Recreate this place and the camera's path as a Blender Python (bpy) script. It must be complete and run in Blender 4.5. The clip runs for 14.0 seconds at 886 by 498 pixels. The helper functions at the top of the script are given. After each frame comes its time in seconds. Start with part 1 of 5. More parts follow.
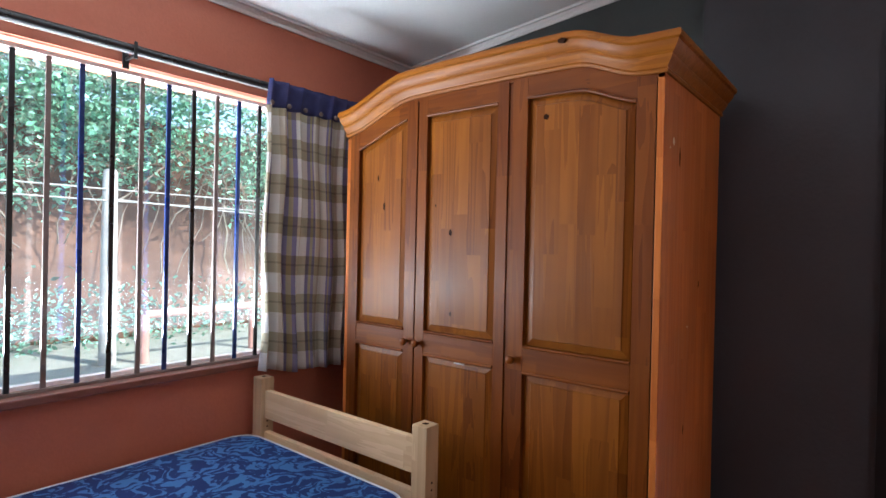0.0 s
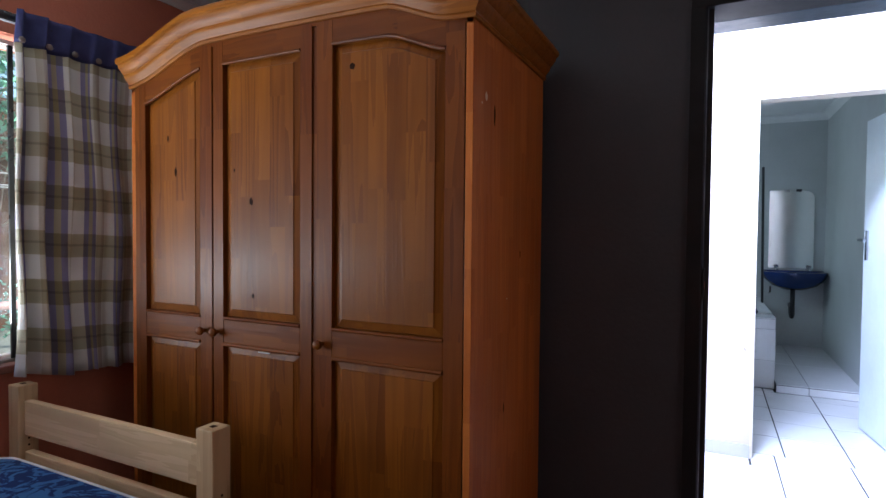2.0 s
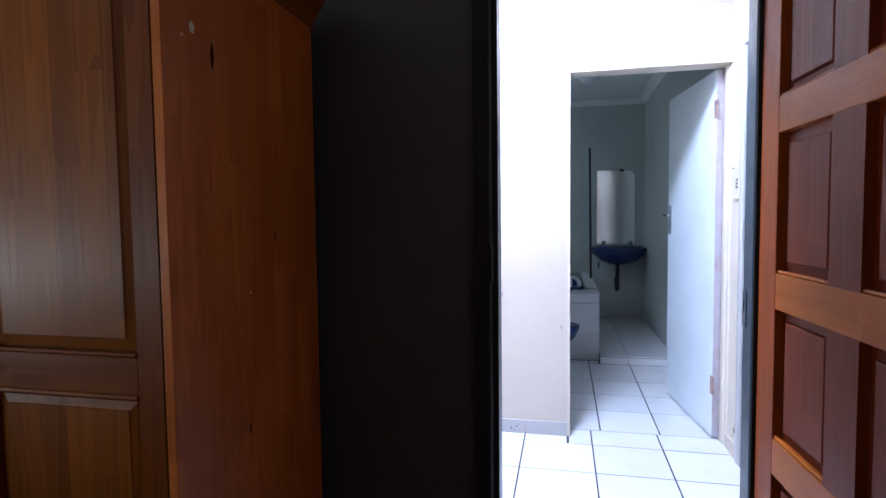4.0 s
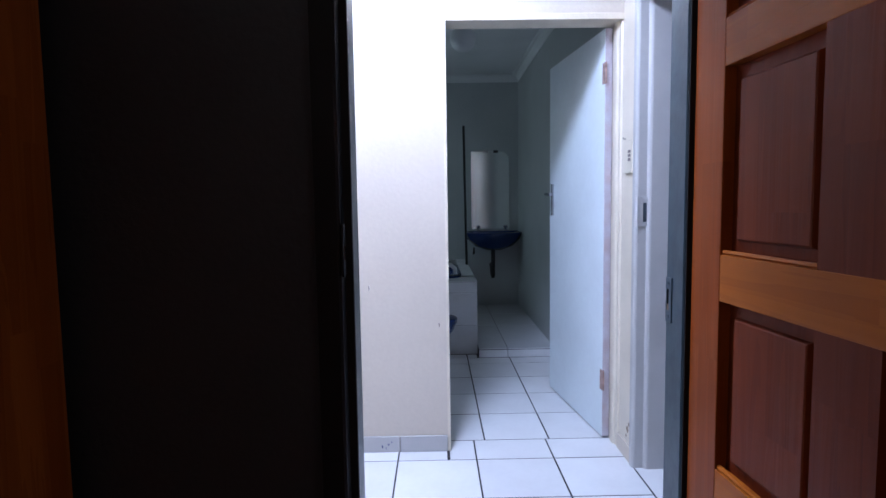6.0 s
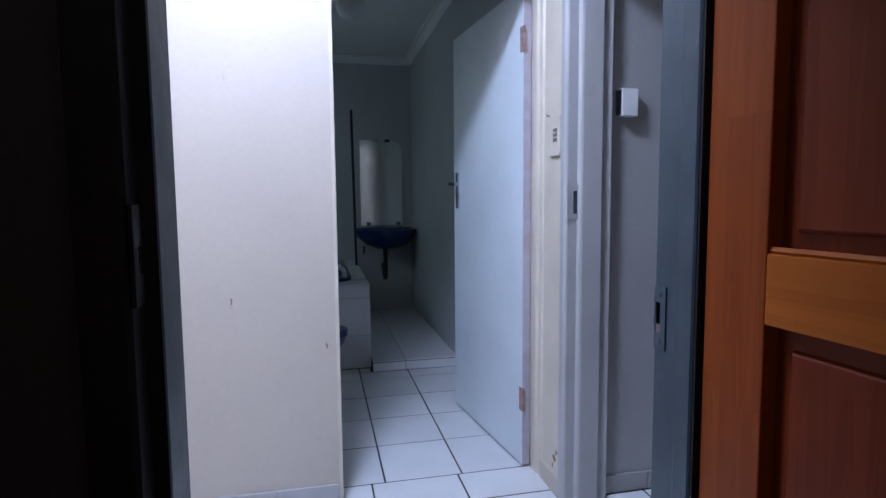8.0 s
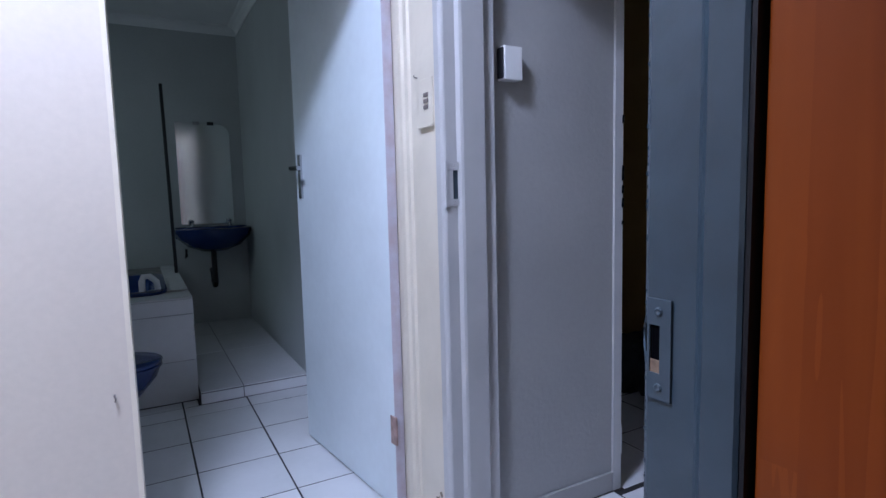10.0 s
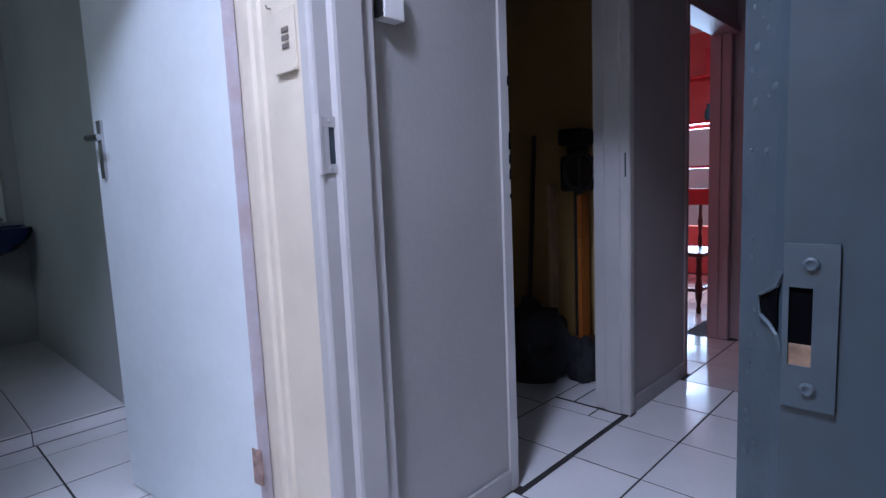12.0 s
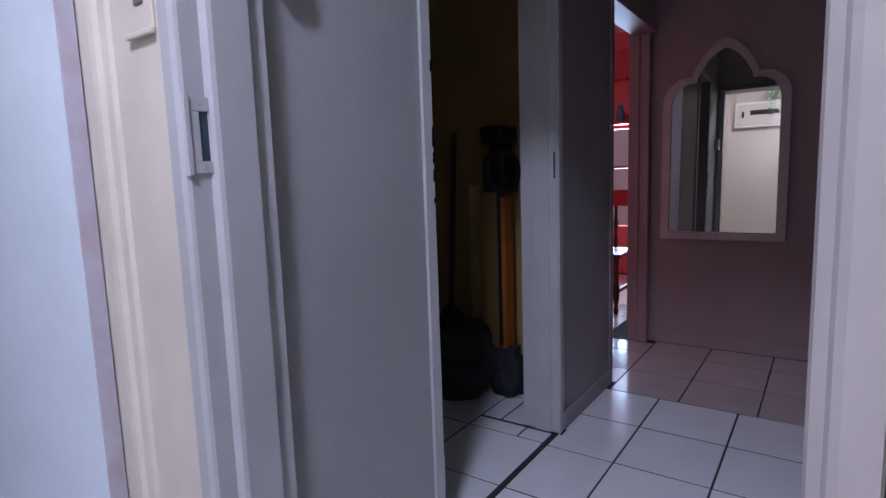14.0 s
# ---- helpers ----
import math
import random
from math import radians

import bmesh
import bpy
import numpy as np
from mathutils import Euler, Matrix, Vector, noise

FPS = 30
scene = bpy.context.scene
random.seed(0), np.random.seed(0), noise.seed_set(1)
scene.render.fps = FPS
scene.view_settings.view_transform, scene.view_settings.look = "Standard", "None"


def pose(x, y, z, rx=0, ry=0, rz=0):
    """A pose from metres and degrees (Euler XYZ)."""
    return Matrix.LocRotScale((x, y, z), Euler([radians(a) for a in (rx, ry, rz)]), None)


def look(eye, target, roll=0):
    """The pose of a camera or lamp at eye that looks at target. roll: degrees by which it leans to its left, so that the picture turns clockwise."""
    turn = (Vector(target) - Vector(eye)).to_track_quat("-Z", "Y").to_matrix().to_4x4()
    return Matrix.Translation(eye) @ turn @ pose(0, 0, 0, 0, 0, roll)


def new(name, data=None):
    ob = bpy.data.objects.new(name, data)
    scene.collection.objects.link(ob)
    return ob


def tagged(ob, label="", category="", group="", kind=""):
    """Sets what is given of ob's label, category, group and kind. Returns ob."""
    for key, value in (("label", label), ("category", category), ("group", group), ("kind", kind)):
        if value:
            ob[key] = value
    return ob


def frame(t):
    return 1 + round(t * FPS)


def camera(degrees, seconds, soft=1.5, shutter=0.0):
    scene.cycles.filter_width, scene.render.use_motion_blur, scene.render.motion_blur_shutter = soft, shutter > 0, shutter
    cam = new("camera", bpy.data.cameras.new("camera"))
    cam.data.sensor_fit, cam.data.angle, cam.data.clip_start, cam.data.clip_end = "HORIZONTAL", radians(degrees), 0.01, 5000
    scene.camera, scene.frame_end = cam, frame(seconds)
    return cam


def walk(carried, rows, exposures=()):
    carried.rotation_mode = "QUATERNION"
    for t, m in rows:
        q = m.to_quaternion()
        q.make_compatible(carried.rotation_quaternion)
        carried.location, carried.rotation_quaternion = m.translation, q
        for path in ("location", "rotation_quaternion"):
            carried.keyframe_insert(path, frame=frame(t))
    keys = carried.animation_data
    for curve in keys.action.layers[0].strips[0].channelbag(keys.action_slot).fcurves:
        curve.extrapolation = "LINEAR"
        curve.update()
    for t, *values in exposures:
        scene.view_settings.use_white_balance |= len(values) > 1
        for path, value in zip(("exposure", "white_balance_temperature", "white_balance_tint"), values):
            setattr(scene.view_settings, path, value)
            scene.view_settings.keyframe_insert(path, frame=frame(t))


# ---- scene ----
cam = camera(77.7, 14.0)
PATH = [
    (0, (0.162, -0.296, 1.308), (-1.098, 1.257, 1.297), 1.3),
    (0.5, (0.194, -0.248, 1.296), (-1.008, 1.35, 1.281), 1.3),
    (1, (0.224, -0.161, 1.29), (-0.897, 1.495, 1.26), 1.0),
    (1.5, (0.215, -0.057, 1.27), (-0.796, 1.668, 1.231), 0.7),
    (2, (0.218, 0.016, 1.259), (-0.658, 1.813, 1.202), 0.5),
    (2.5, (0.27, 0.099, 1.244), (-0.482, 1.951, 1.17), 0.1),
    (3, (0.343, 0.212, 1.247), (-0.292, 2.106, 1.159), -0.1),
    (3.5, (0.401, 0.332, 1.249), (-0.127, 2.258, 1.147), -0.3),
    (3.7, (0.419, 0.371, 1.244), (-0.075, 2.306, 1.138), -0.4),
    (5.8, (0.369, 0.912, 1.195), (0.379, 2.905, 1.033), -1.2),
    (6, (0.392, 0.978, 1.183), (0.417, 2.972, 1.023), -0.8),
    (6.5, (0.418, 1.124, 1.178), (0.512, 3.115, 1.012), -0.8),
    (7, (0.419, 1.23, 1.165), (0.583, 3.216, 0.996), -0.7),
    (7.5, (0.407, 1.359, 1.157), (0.671, 3.334, 0.987), -0.6),
    (8, (0.391, 1.492, 1.145), (0.823, 3.438, 0.974), -0.5),
    (8.5, (0.399, 1.604, 1.129), (0.998, 3.505, 0.955), -0.7),
    (8.7, (0.415, 1.658, 1.123), (1.073, 3.539, 0.949), -0.8),
    (11, (0.512, 2.122, 1.092), (1.702, 3.714, 0.872), -1.9),
    (11.5, (0.525, 2.202, 1.052), (1.852, 3.681, 0.826), -2.2),
    (12, (0.552, 2.29, 1.039), (1.983, 3.668, 0.811), -2.4),
    (12.5, (0.616, 2.352, 1.053), (2.107, 3.663, 0.81), -2.2),
    (13, (0.66, 2.401, 1.053), (2.206, 3.647, 0.808), -2.1),
    (13.5, (0.705, 2.443, 1.053), (2.295, 3.631, 0.804), -2.0),
    (14, (0.743, 2.469, 1.054), (2.37, 3.606, 0.804), -1.9),
]
EXPOSURES = [(0.0, 2.08, 6050, 10), (0.5, 2.1, 6050, 10), (1.5, 1.68, 6050, 10), (2.5, 0.92, 6150, 11), (3.0, 0.8, 6150, 10), (3.7, 0.55, 6150, 10), (6.0, -0.2, 6100, 10), (7.5, -0.45, 6100, 10), (8.5, -0.85, 6200, 11), (11.0, -0.2, 6300, 12), (12.5, -0.38, 6600, 16), (14.0, -0.55, 6750, 19)]
walk(cam, [(t, look(eye, target, roll)) for t, eye, target, roll in PATH], EXPOSURES)

# ---- world, sun and lamps ----
world = bpy.data.worlds.new("sky")
scene.world = world
world.use_nodes = True
_n = world.node_tree.nodes
_sky = _n.new("ShaderNodeTexSky")
_sky.sky_type, _sky.sun_disc = "NISHITA", False
_sky.sun_elevation, _sky.sun_rotation = radians(37), radians(73)
world.node_tree.links.new(_sky.outputs[0], _n["Background"].inputs[0])
_n["Background"].inputs[1].default_value = 0.13

sun = new("sun", bpy.data.lights.new("sun", "SUN"))
sun.data.energy, sun.data.angle, sun.data.color = 2.0, radians(0.5), (1.0, 0.97, 0.92)
sun.matrix_world = look((5, 1.5, 3.9), (0, 0, 0))


def area_lamp(name, eye, target, sx, sy, watts, colour):
    lamp = new(name, bpy.data.lights.new(name, "AREA"))
    lamp.data.shape, lamp.data.size, lamp.data.size_y = "RECTANGLE", sx, sy
    lamp.data.energy, lamp.data.color = watts, colour
    lamp.matrix_world = look(eye, target)
    return lamp


# daylight in the bedroom window, in the window of the far room, and the hall's ceiling light
area_lamp("window_daylight", (-2.45, 0.05, 1.00), (-2.03, 0.05, 1.91), 2.5, 0.5, 52, (0.90, 0.96, 1.0))
area_lamp("far_window_daylight", (6.68, 4.60, 1.07), (5.0, 4.3, 2.1), 1.4, 0.85, 150, (0.42, 0.66, 1.0))
# Added fill for the wardrobe side, through an unseen, assumed east opening
area_lamp("east_fill_light", (2.12, 0.2, 1.5), (-0.4, 0.9, 1.4), 1.1, 1.0, 2.6, (1.0, 0.97, 0.92))
# Added fill for the bathroom, through an assumed opening out of view
area_lamp("bath_fill_light", (-0.80, 6.0, 1.75), (0.6, 5.6, 0.9), 0.7, 0.6, 6, (0.70, 0.90, 1.0))
hall_lamp = new("hall_lamp", bpy.data.lights.new("hall_lamp", "AREA"))
hall_lamp.data.shape, hall_lamp.data.size = "DISK", 0.36
hall_lamp.data.energy, hall_lamp.data.color = 100, (0.575, 0.68, 1.0)
hall_lamp.matrix_world = look((0.15, 2.66, 2.69), (0.15, 2.66, 0))

# ---- materials ----


def mat(name, colour, rough=0.6, var=0.15, scale=6.0, bump=0.1, bump_scale=60.0, metal=0.0, colour2=None, stretch=(1, 1, 1), random=0.0, coat=0.0):
    """A painted, stone or wood surface: two scales of variation and fine relief."""
    m = bpy.data.materials.new(name)
    m.use_nodes = True
    nt = m.node_tree
    b = nt.nodes["Principled BSDF"]
    tc = nt.nodes.new("ShaderNodeTexCoord")
    mp = nt.nodes.new("ShaderNodeMapping")
    mp.inputs["Scale"].default_value = stretch
    nt.links.new(tc.outputs["Object"], mp.inputs[0])
    big = nt.nodes.new("ShaderNodeTexNoise")
    big.inputs["Scale"].default_value, big.inputs["Detail"].default_value = scale, 6
    small = nt.nodes.new("ShaderNodeTexNoise")
    small.inputs["Scale"].default_value, small.inputs["Detail"].default_value = bump_scale, 4
    nt.links.new(mp.outputs[0], big.inputs["Vector"])
    nt.links.new(mp.outputs[0], small.inputs["Vector"])
    mix = nt.nodes.new("ShaderNodeMix")
    mix.data_type = "RGBA"
    c2 = colour2 or [c * (1 - 2 * var) for c in colour]
    mix.inputs[6].default_value, mix.inputs[7].default_value = (*colour, 1), (*c2, 1)
    ramp = nt.nodes.new("ShaderNodeMapRange")
    ramp.inputs[1].default_value, ramp.inputs[2].default_value = 0.35, 0.75
    nt.links.new(big.outputs[0], ramp.inputs[0])
    nt.links.new(ramp.outputs[0], mix.inputs[0])
    out = mix.outputs[2]
    fine = nt.nodes.new("ShaderNodeMix")
    fine.data_type, fine.blend_type = "RGBA", "MULTIPLY"
    fine.inputs[0].default_value = min(1, var * 1.5)
    nt.links.new(out, fine.inputs[6])
    nt.links.new(small.outputs[0], fine.inputs[7])
    out = fine.outputs[2]
    if random:
        info = nt.nodes.new("ShaderNodeObjectInfo")
        hsv = nt.nodes.new("ShaderNodeHueSaturation")
        rr = nt.nodes.new("ShaderNodeMapRange")
        rr.inputs[3].default_value, rr.inputs[4].default_value = 1 - random, 1 + random
        nt.links.new(info.outputs["Random"], rr.inputs[0])
        nt.links.new(rr.outputs[0], hsv.inputs["Value"])
        nt.links.new(out, hsv.inputs["Color"])
        out = hsv.outputs[0]
    nt.links.new(out, b.inputs["Base Color"])
    rg = nt.nodes.new("ShaderNodeMapRange")
    rg.inputs[3].default_value, rg.inputs[4].default_value = max(0.02, rough - 0.12), min(1, rough + 0.12)
    nt.links.new(big.outputs[0], rg.inputs[0])
    nt.links.new(rg.outputs[0], b.inputs["Roughness"])
    b.inputs["Metallic"].default_value = metal
    b.inputs["Coat Weight"].default_value = coat
    b.inputs["Coat Roughness"].default_value = 0.25
    if bump:
        bn = nt.nodes.new("ShaderNodeBump")
        bn.inputs["Strength"].default_value, bn.inputs["Distance"].default_value = bump, 0.01
        nt.links.new(small.outputs[0], bn.inputs["Height"])
        nt.links.new(bn.outputs[0], b.inputs["Normal"])
    return m


def maths(nt, op, a, b=None, c=None):
    n = nt.nodes.new("ShaderNodeMath")
    n.operation = op
    for i, v in enumerate((a, b, c)):
        if v is None:
            continue
        if isinstance(v, (int, float)):
            n.inputs[i].default_value = v
        else:
            nt.links.new(v, n.inputs[i])
    return n.outputs[0]


def pine(name, light, dark, along="z", stave=0.065, across="x", rough=0.42, coat=0.02):
    """Lacquered finger-jointed pine: staves of differing tone, long grain, dark streaks."""
    m = bpy.data.materials.new(name)
    m.use_nodes = True
    nt = m.node_tree
    b = nt.nodes["Principled BSDF"]
    tc = nt.nodes.new("ShaderNodeTexCoord")
    sep = nt.nodes.new("ShaderNodeSeparateXYZ")
    nt.links.new(tc.outputs["Object"], sep.inputs[0])
    ax = dict(x=sep.outputs[0], y=sep.outputs[1], z=sep.outputs[2])
    col = maths(nt, "FLOOR", maths(nt, "DIVIDE", ax[across], stave))
    wn1 = nt.nodes.new("ShaderNodeTexWhiteNoise")
    wn1.noise_dimensions = "1D"
    nt.links.new(col, wn1.inputs["W"])
    row = maths(nt, "FLOOR", maths(nt, "ADD", maths(nt, "DIVIDE", ax[along], 0.43), maths(nt, "MULTIPLY", wn1.outputs[0], 7.3)))
    wn = nt.nodes.new("ShaderNodeTexWhiteNoise")
    wn.noise_dimensions = "2D"
    cmb = nt.nodes.new("ShaderNodeCombineXYZ")
    nt.links.new(col, cmb.inputs[0])
    nt.links.new(row, cmb.inputs[1])
    nt.links.new(cmb.outputs[0], wn.inputs["Vector"])
    mp = nt.nodes.new("ShaderNodeMapping")
    st = dict(x=22.0, y=22.0, z=22.0)
    st[along] = 1.1
    mp.inputs["Scale"].default_value = (st["x"] * 0.7, st["y"] * 0.7, st["z"] * 0.7)
    add = nt.nodes.new("ShaderNodeVectorMath")
    scl = nt.nodes.new("ShaderNodeVectorMath")
    scl.operation = "SCALE"
    scl.inputs["Scale"].default_value = 3.0
    nt.links.new(wn.outputs["Color"], scl.inputs[0])
    nt.links.new(tc.outputs["Object"], add.inputs[0])
    nt.links.new(scl.outputs[0], add.inputs[1])
    nt.links.new(add.outputs[0], mp.inputs[0])
    g = nt.nodes.new("ShaderNodeTexNoise")
    g.inputs["Scale"].default_value, g.inputs["Detail"].default_value, g.inputs["Distortion"].default_value = 1.0, 3, 1.2
    nt.links.new(mp.outputs[0], g.inputs["Vector"])
    wave = maths(nt, "FRACT", maths(nt, "MULTIPLY", g.outputs[0], 4.0))
    f = maths(nt, "ADD", maths(nt, "MULTIPLY", wave, 0.42), maths(nt, "MULTIPLY", wn.outputs[0], 0.5))
    mix = nt.nodes.new("ShaderNodeMix")
    mix.data_type = "RGBA"
    mix.inputs[6].default_value, mix.inputs[7].default_value = (*light, 1), (*dark, 1)
    nt.links.new(f, mix.inputs[0])
    fine = nt.nodes.new("ShaderNodeTexNoise")
    fine.inputs["Scale"].default_value, fine.inputs["Detail"].default_value = 3.0, 5
    nt.links.new(tc.outputs["Object"], fine.inputs["Vector"])
    hs = nt.nodes.new("ShaderNodeHueSaturation")
    nt.links.new(mix.outputs[2], hs.inputs["Color"])
    nt.links.new(maths(nt, "ADD", maths(nt, "MULTIPLY", fine.outputs[0], 0.5), 0.75), hs.inputs["Value"])
    nt.links.new(hs.outputs[0], b.inputs["Base Color"])
    nt.links.new(maths(nt, "ADD", maths(nt, "MULTIPLY", fine.outputs[0], 0.25), rough - 0.12), b.inputs["Roughness"])
    b.inputs["Coat Weight"].default_value, b.inputs["Coat Roughness"].default_value = coat, 0.2
    b.inputs["Specular IOR Level"].default_value = 0.15
    bn = nt.nodes.new("ShaderNodeBump")
    bn.inputs["Strength"].default_value, bn.inputs["Distance"].default_value = 0.06, 0.01
    nt.links.new(wave, bn.inputs["Height"])
    nt.links.new(bn.outputs[0], b.inputs["Normal"])
    return m


# Door wood darkened, cornice and side lightened: window light put into the colours
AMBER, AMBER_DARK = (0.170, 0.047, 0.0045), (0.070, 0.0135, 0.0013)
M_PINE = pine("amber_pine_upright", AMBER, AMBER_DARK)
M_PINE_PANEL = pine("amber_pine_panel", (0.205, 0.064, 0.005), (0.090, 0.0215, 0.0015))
# Lighter copy for the cornice: the brighter light up there is painted in
M_PINE_CROWN_LIT = pine("amber_pine_cornice_lit", (0.28, 0.094, 0.008), (0.14, 0.037, 0.003), along="x", across="z")
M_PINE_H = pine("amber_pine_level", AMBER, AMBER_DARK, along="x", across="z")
# Lighter copy for the wardrobe sides, daylight painted in; the store plank shares it
M_PINE_LIT = pine("amber_pine_lit", (0.46, 0.145, 0.030), (0.29, 0.072, 0.012), across="y")
M_RAW = pine("raw_pine", (0.60, 0.44, 0.27), (0.42, 0.29, 0.16), along="x", across="z", rough=0.6, coat=0.0)
M_RAW_UP = pine("raw_pine_upright", (0.54, 0.39, 0.23), (0.36, 0.24, 0.13), rough=0.6, coat=0.0)
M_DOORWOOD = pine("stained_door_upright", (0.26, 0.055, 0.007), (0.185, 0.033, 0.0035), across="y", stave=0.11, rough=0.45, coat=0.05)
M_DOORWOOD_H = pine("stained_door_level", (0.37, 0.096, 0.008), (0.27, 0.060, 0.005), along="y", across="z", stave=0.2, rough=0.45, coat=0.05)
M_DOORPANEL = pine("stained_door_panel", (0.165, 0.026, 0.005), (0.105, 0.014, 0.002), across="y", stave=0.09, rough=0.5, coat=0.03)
M_KNOT = mat("pine_knot", (0.030, 0.009, 0.003), 0.85, 0.2, 40)
M_KNOT.node_tree.nodes["Principled BSDF"].inputs["Specular IOR Level"].default_value = 0.1
M_STICKER = mat("pale_scuff", (0.7, 0.62, 0.52), 0.6)
M_ORANGE = mat("terracotta_paint", (0.48, 0.145, 0.082), 0.62, 0.10, 2.5, 0.12, 90, colour2=(0.43, 0.122, 0.068))
M_BLACK = mat("black_paint", (0.044, 0.044, 0.051), 0.55, 0.12, 2.0, 0.15, 70)
M_BLACKGLOSS = mat("black_gloss_paint", (0.012, 0.011, 0.012), 0.55, 0.15, 9, 0.03, 45)
M_BLACKGLOSS.node_tree.nodes["Principled BSDF"].inputs["Specular IOR Level"].default_value = 0.25
M_GREEN = mat("dark_green_paint", (0.055, 0.070, 0.068), 0.6, 0.12, 2.0, 0.15, 70)
M_CEIL = mat("white_ceiling_board", (0.78, 0.79, 0.78), 0.7, 0.06, 2.0, 0.05, 80)
M_CREAM = mat("cream_wall_paint", (0.635, 0.565, 0.478), 0.5, 0.07, 1.6, 0.05, 55, colour2=(0.59, 0.52, 0.44))
M_CREAMGLOSS = mat("cream_gloss_paint", (0.76, 0.685, 0.56), 0.38, 0.07, 5, 0.1, 40)
M_WHITEFRAME = mat("lilac_white_gloss_paint", (0.50, 0.495, 0.49), 0.38, 0.07, 5, 0.06, 40)
# South passage jamb: a darker, warmer tone than the north jamb
M_SOUTHJAMB = mat("south_jamb_gloss_paint", (0.44, 0.40, 0.375), 0.4, 0.07, 5, 0.08, 40)
M_GREYWALL = mat("grey_wall_paint", (0.39, 0.385, 0.375), 0.5, 0.07, 1.5, 0.1, 60)
# Grey paint with the red room's pink glow put into the colour
M_PINKLIT = mat("pinklit_grey_wall_paint", (0.32, 0.23, 0.235), 0.55, 0.07, 1.5, 0.1, 60)
# Grey wall paint darkened for the pier; light falloff put into the colour
M_GREYDIM = mat("dimmed_grey_wall_paint", (0.31, 0.285, 0.29), 0.5, 0.07, 1.5, 0.1, 60)
M_BLUEGREY = mat("blue_grey_gloss_paint", (0.038, 0.060, 0.078), 0.36, 0.12, 14, 0.11, 30)
M_BATHDOOR = mat("pale_blue_door_paint", (0.79, 0.87, 0.91), 0.4, 0.05, 3, 0.05, 30)
M_PINKEDGE = mat("worn_pink_primer", (0.58, 0.56, 0.63), 0.6, 0.1, 14, colour2=(0.52, 0.42, 0.44))
M_RUST = mat("rusty_hinge_steel", (0.60, 0.40, 0.36), 0.6, 0.3, 60, 0.3, 120, metal=0.1)
M_BATHWALL = mat("pale_grey_bathroom_paint", (0.48, 0.505, 0.50), 0.45, 0.07, 1.4, 0.08, 60)
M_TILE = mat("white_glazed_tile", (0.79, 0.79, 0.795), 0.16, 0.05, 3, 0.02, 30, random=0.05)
# Darker, warmer copy of the tile: dim pinkish light put into its colour
M_TILEDIM = mat("dimmed_glazed_tile", (0.53, 0.46, 0.44), 0.2, 0.07, 3, 0.02, 30, random=0.06)
M_WALLTILE = mat("white_wall_tile", (0.68, 0.68, 0.67), 0.2, 0.04, 4, 0.02, 30, random=0.04)
M_GROUT = mat("dark_grout", (0.040, 0.038, 0.038), 0.85, 0.25, 12, 0.2, 120)
M_LIGHTGROUT = mat("grey_grout", (0.30, 0.29, 0.28), 0.85, 0.25, 12, 0.2, 120)
M_CARPET = mat("brown_floor", (0.16, 0.08, 0.05), 0.7, 0.2, 8, 0.2, 80)
M_NAVY = mat("navy_ceramic", (0.010, 0.030, 0.130), 0.12, 0.08, 4, 0.0)
M_WHITEPLASTIC = mat("white_plastic", (0.78, 0.78, 0.77), 0.35, 0.04, 10, 0.02, 50)
M_DARKPLASTIC = mat("dark_plastic", (0.015, 0.015, 0.018), 0.4, 0.1, 10, 0.05, 50)
M_CHROME = mat("chrome", (0.62, 0.63, 0.65), 0.16, 0.05, 20, 0.0, metal=1.0)
M_STEEL = mat("painted_steel_plate", (0.052, 0.076, 0.096), 0.38, 0.12, 30, 0.06, 60)
M_BAREWOOD = mat("splintered_bare_wood", (0.36, 0.23, 0.15), 0.8, 0.3, 90, 0.3, 90)
# Near-black for hollows, putting their inner shade into colour; also fills paint chips
M_HOLE = mat("unlit_hole", (0.003, 0.003, 0.004), 0.9)
M_HOLE.node_tree.nodes["Principled BSDF"].inputs["Specular IOR Level"].default_value = 0.0
M_BARBLACK = mat("black_bar_enamel", (0.012, 0.013, 0.014), 0.3, 0.1, 20)
M_BARBROWN = mat("brown_grey_bar_enamel", (0.20, 0.16, 0.145), 0.35, 0.1, 20)
M_BARBLUE = mat("blue_bar_enamel", (0.010, 0.035, 0.16), 0.3, 0.1, 20)
M_TABBLUE = mat("indigo_cloth", (0.045, 0.050, 0.16), 0.85, 0.15, 20, 0.3, 400)
M_YELLOW = mat("ochre_wall_paint", (0.42, 0.27, 0.10), 0.6, 0.08, 2, 0.1, 60)
M_JUNK = mat("charcoal_cloth", (0.030, 0.033, 0.042), 0.85, 0.3, 9, 0.4, 60)
M_RED = mat("salmon_red_wall", (0.68, 0.17, 0.15), 0.55, 0.08, 2, 0.1, 60)
M_REDGLOSS = mat("red_enamel", (0.50, 0.02, 0.02), 0.3, 0.1, 10)
M_PINKCEIL = mat("pinkish_ceiling", (0.78, 0.55, 0.56), 0.6, 0.05, 3)
M_DARKWOOD = mat("dark_turned_wood", (0.07, 0.018, 0.012), 0.35, 0.2, 12, 0.1, 60)
M_MIRRORFRAME = mat("mauve_mirror_frame", (0.50, 0.425, 0.40), 0.5, 0.08, 8, 0.15, 60)
M_EARTH = mat("orange_earth_bank", (0.21, 0.105, 0.064), 0.95, 0.3, 0.9, 0.9, 9, colour2=(0.115, 0.055, 0.033))
M_YARD = mat("pale_dusty_ground", (0.50, 0.49, 0.43), 0.95, 0.25, 1.5, 0.5, 20, colour2=(0.36, 0.38, 0.30))
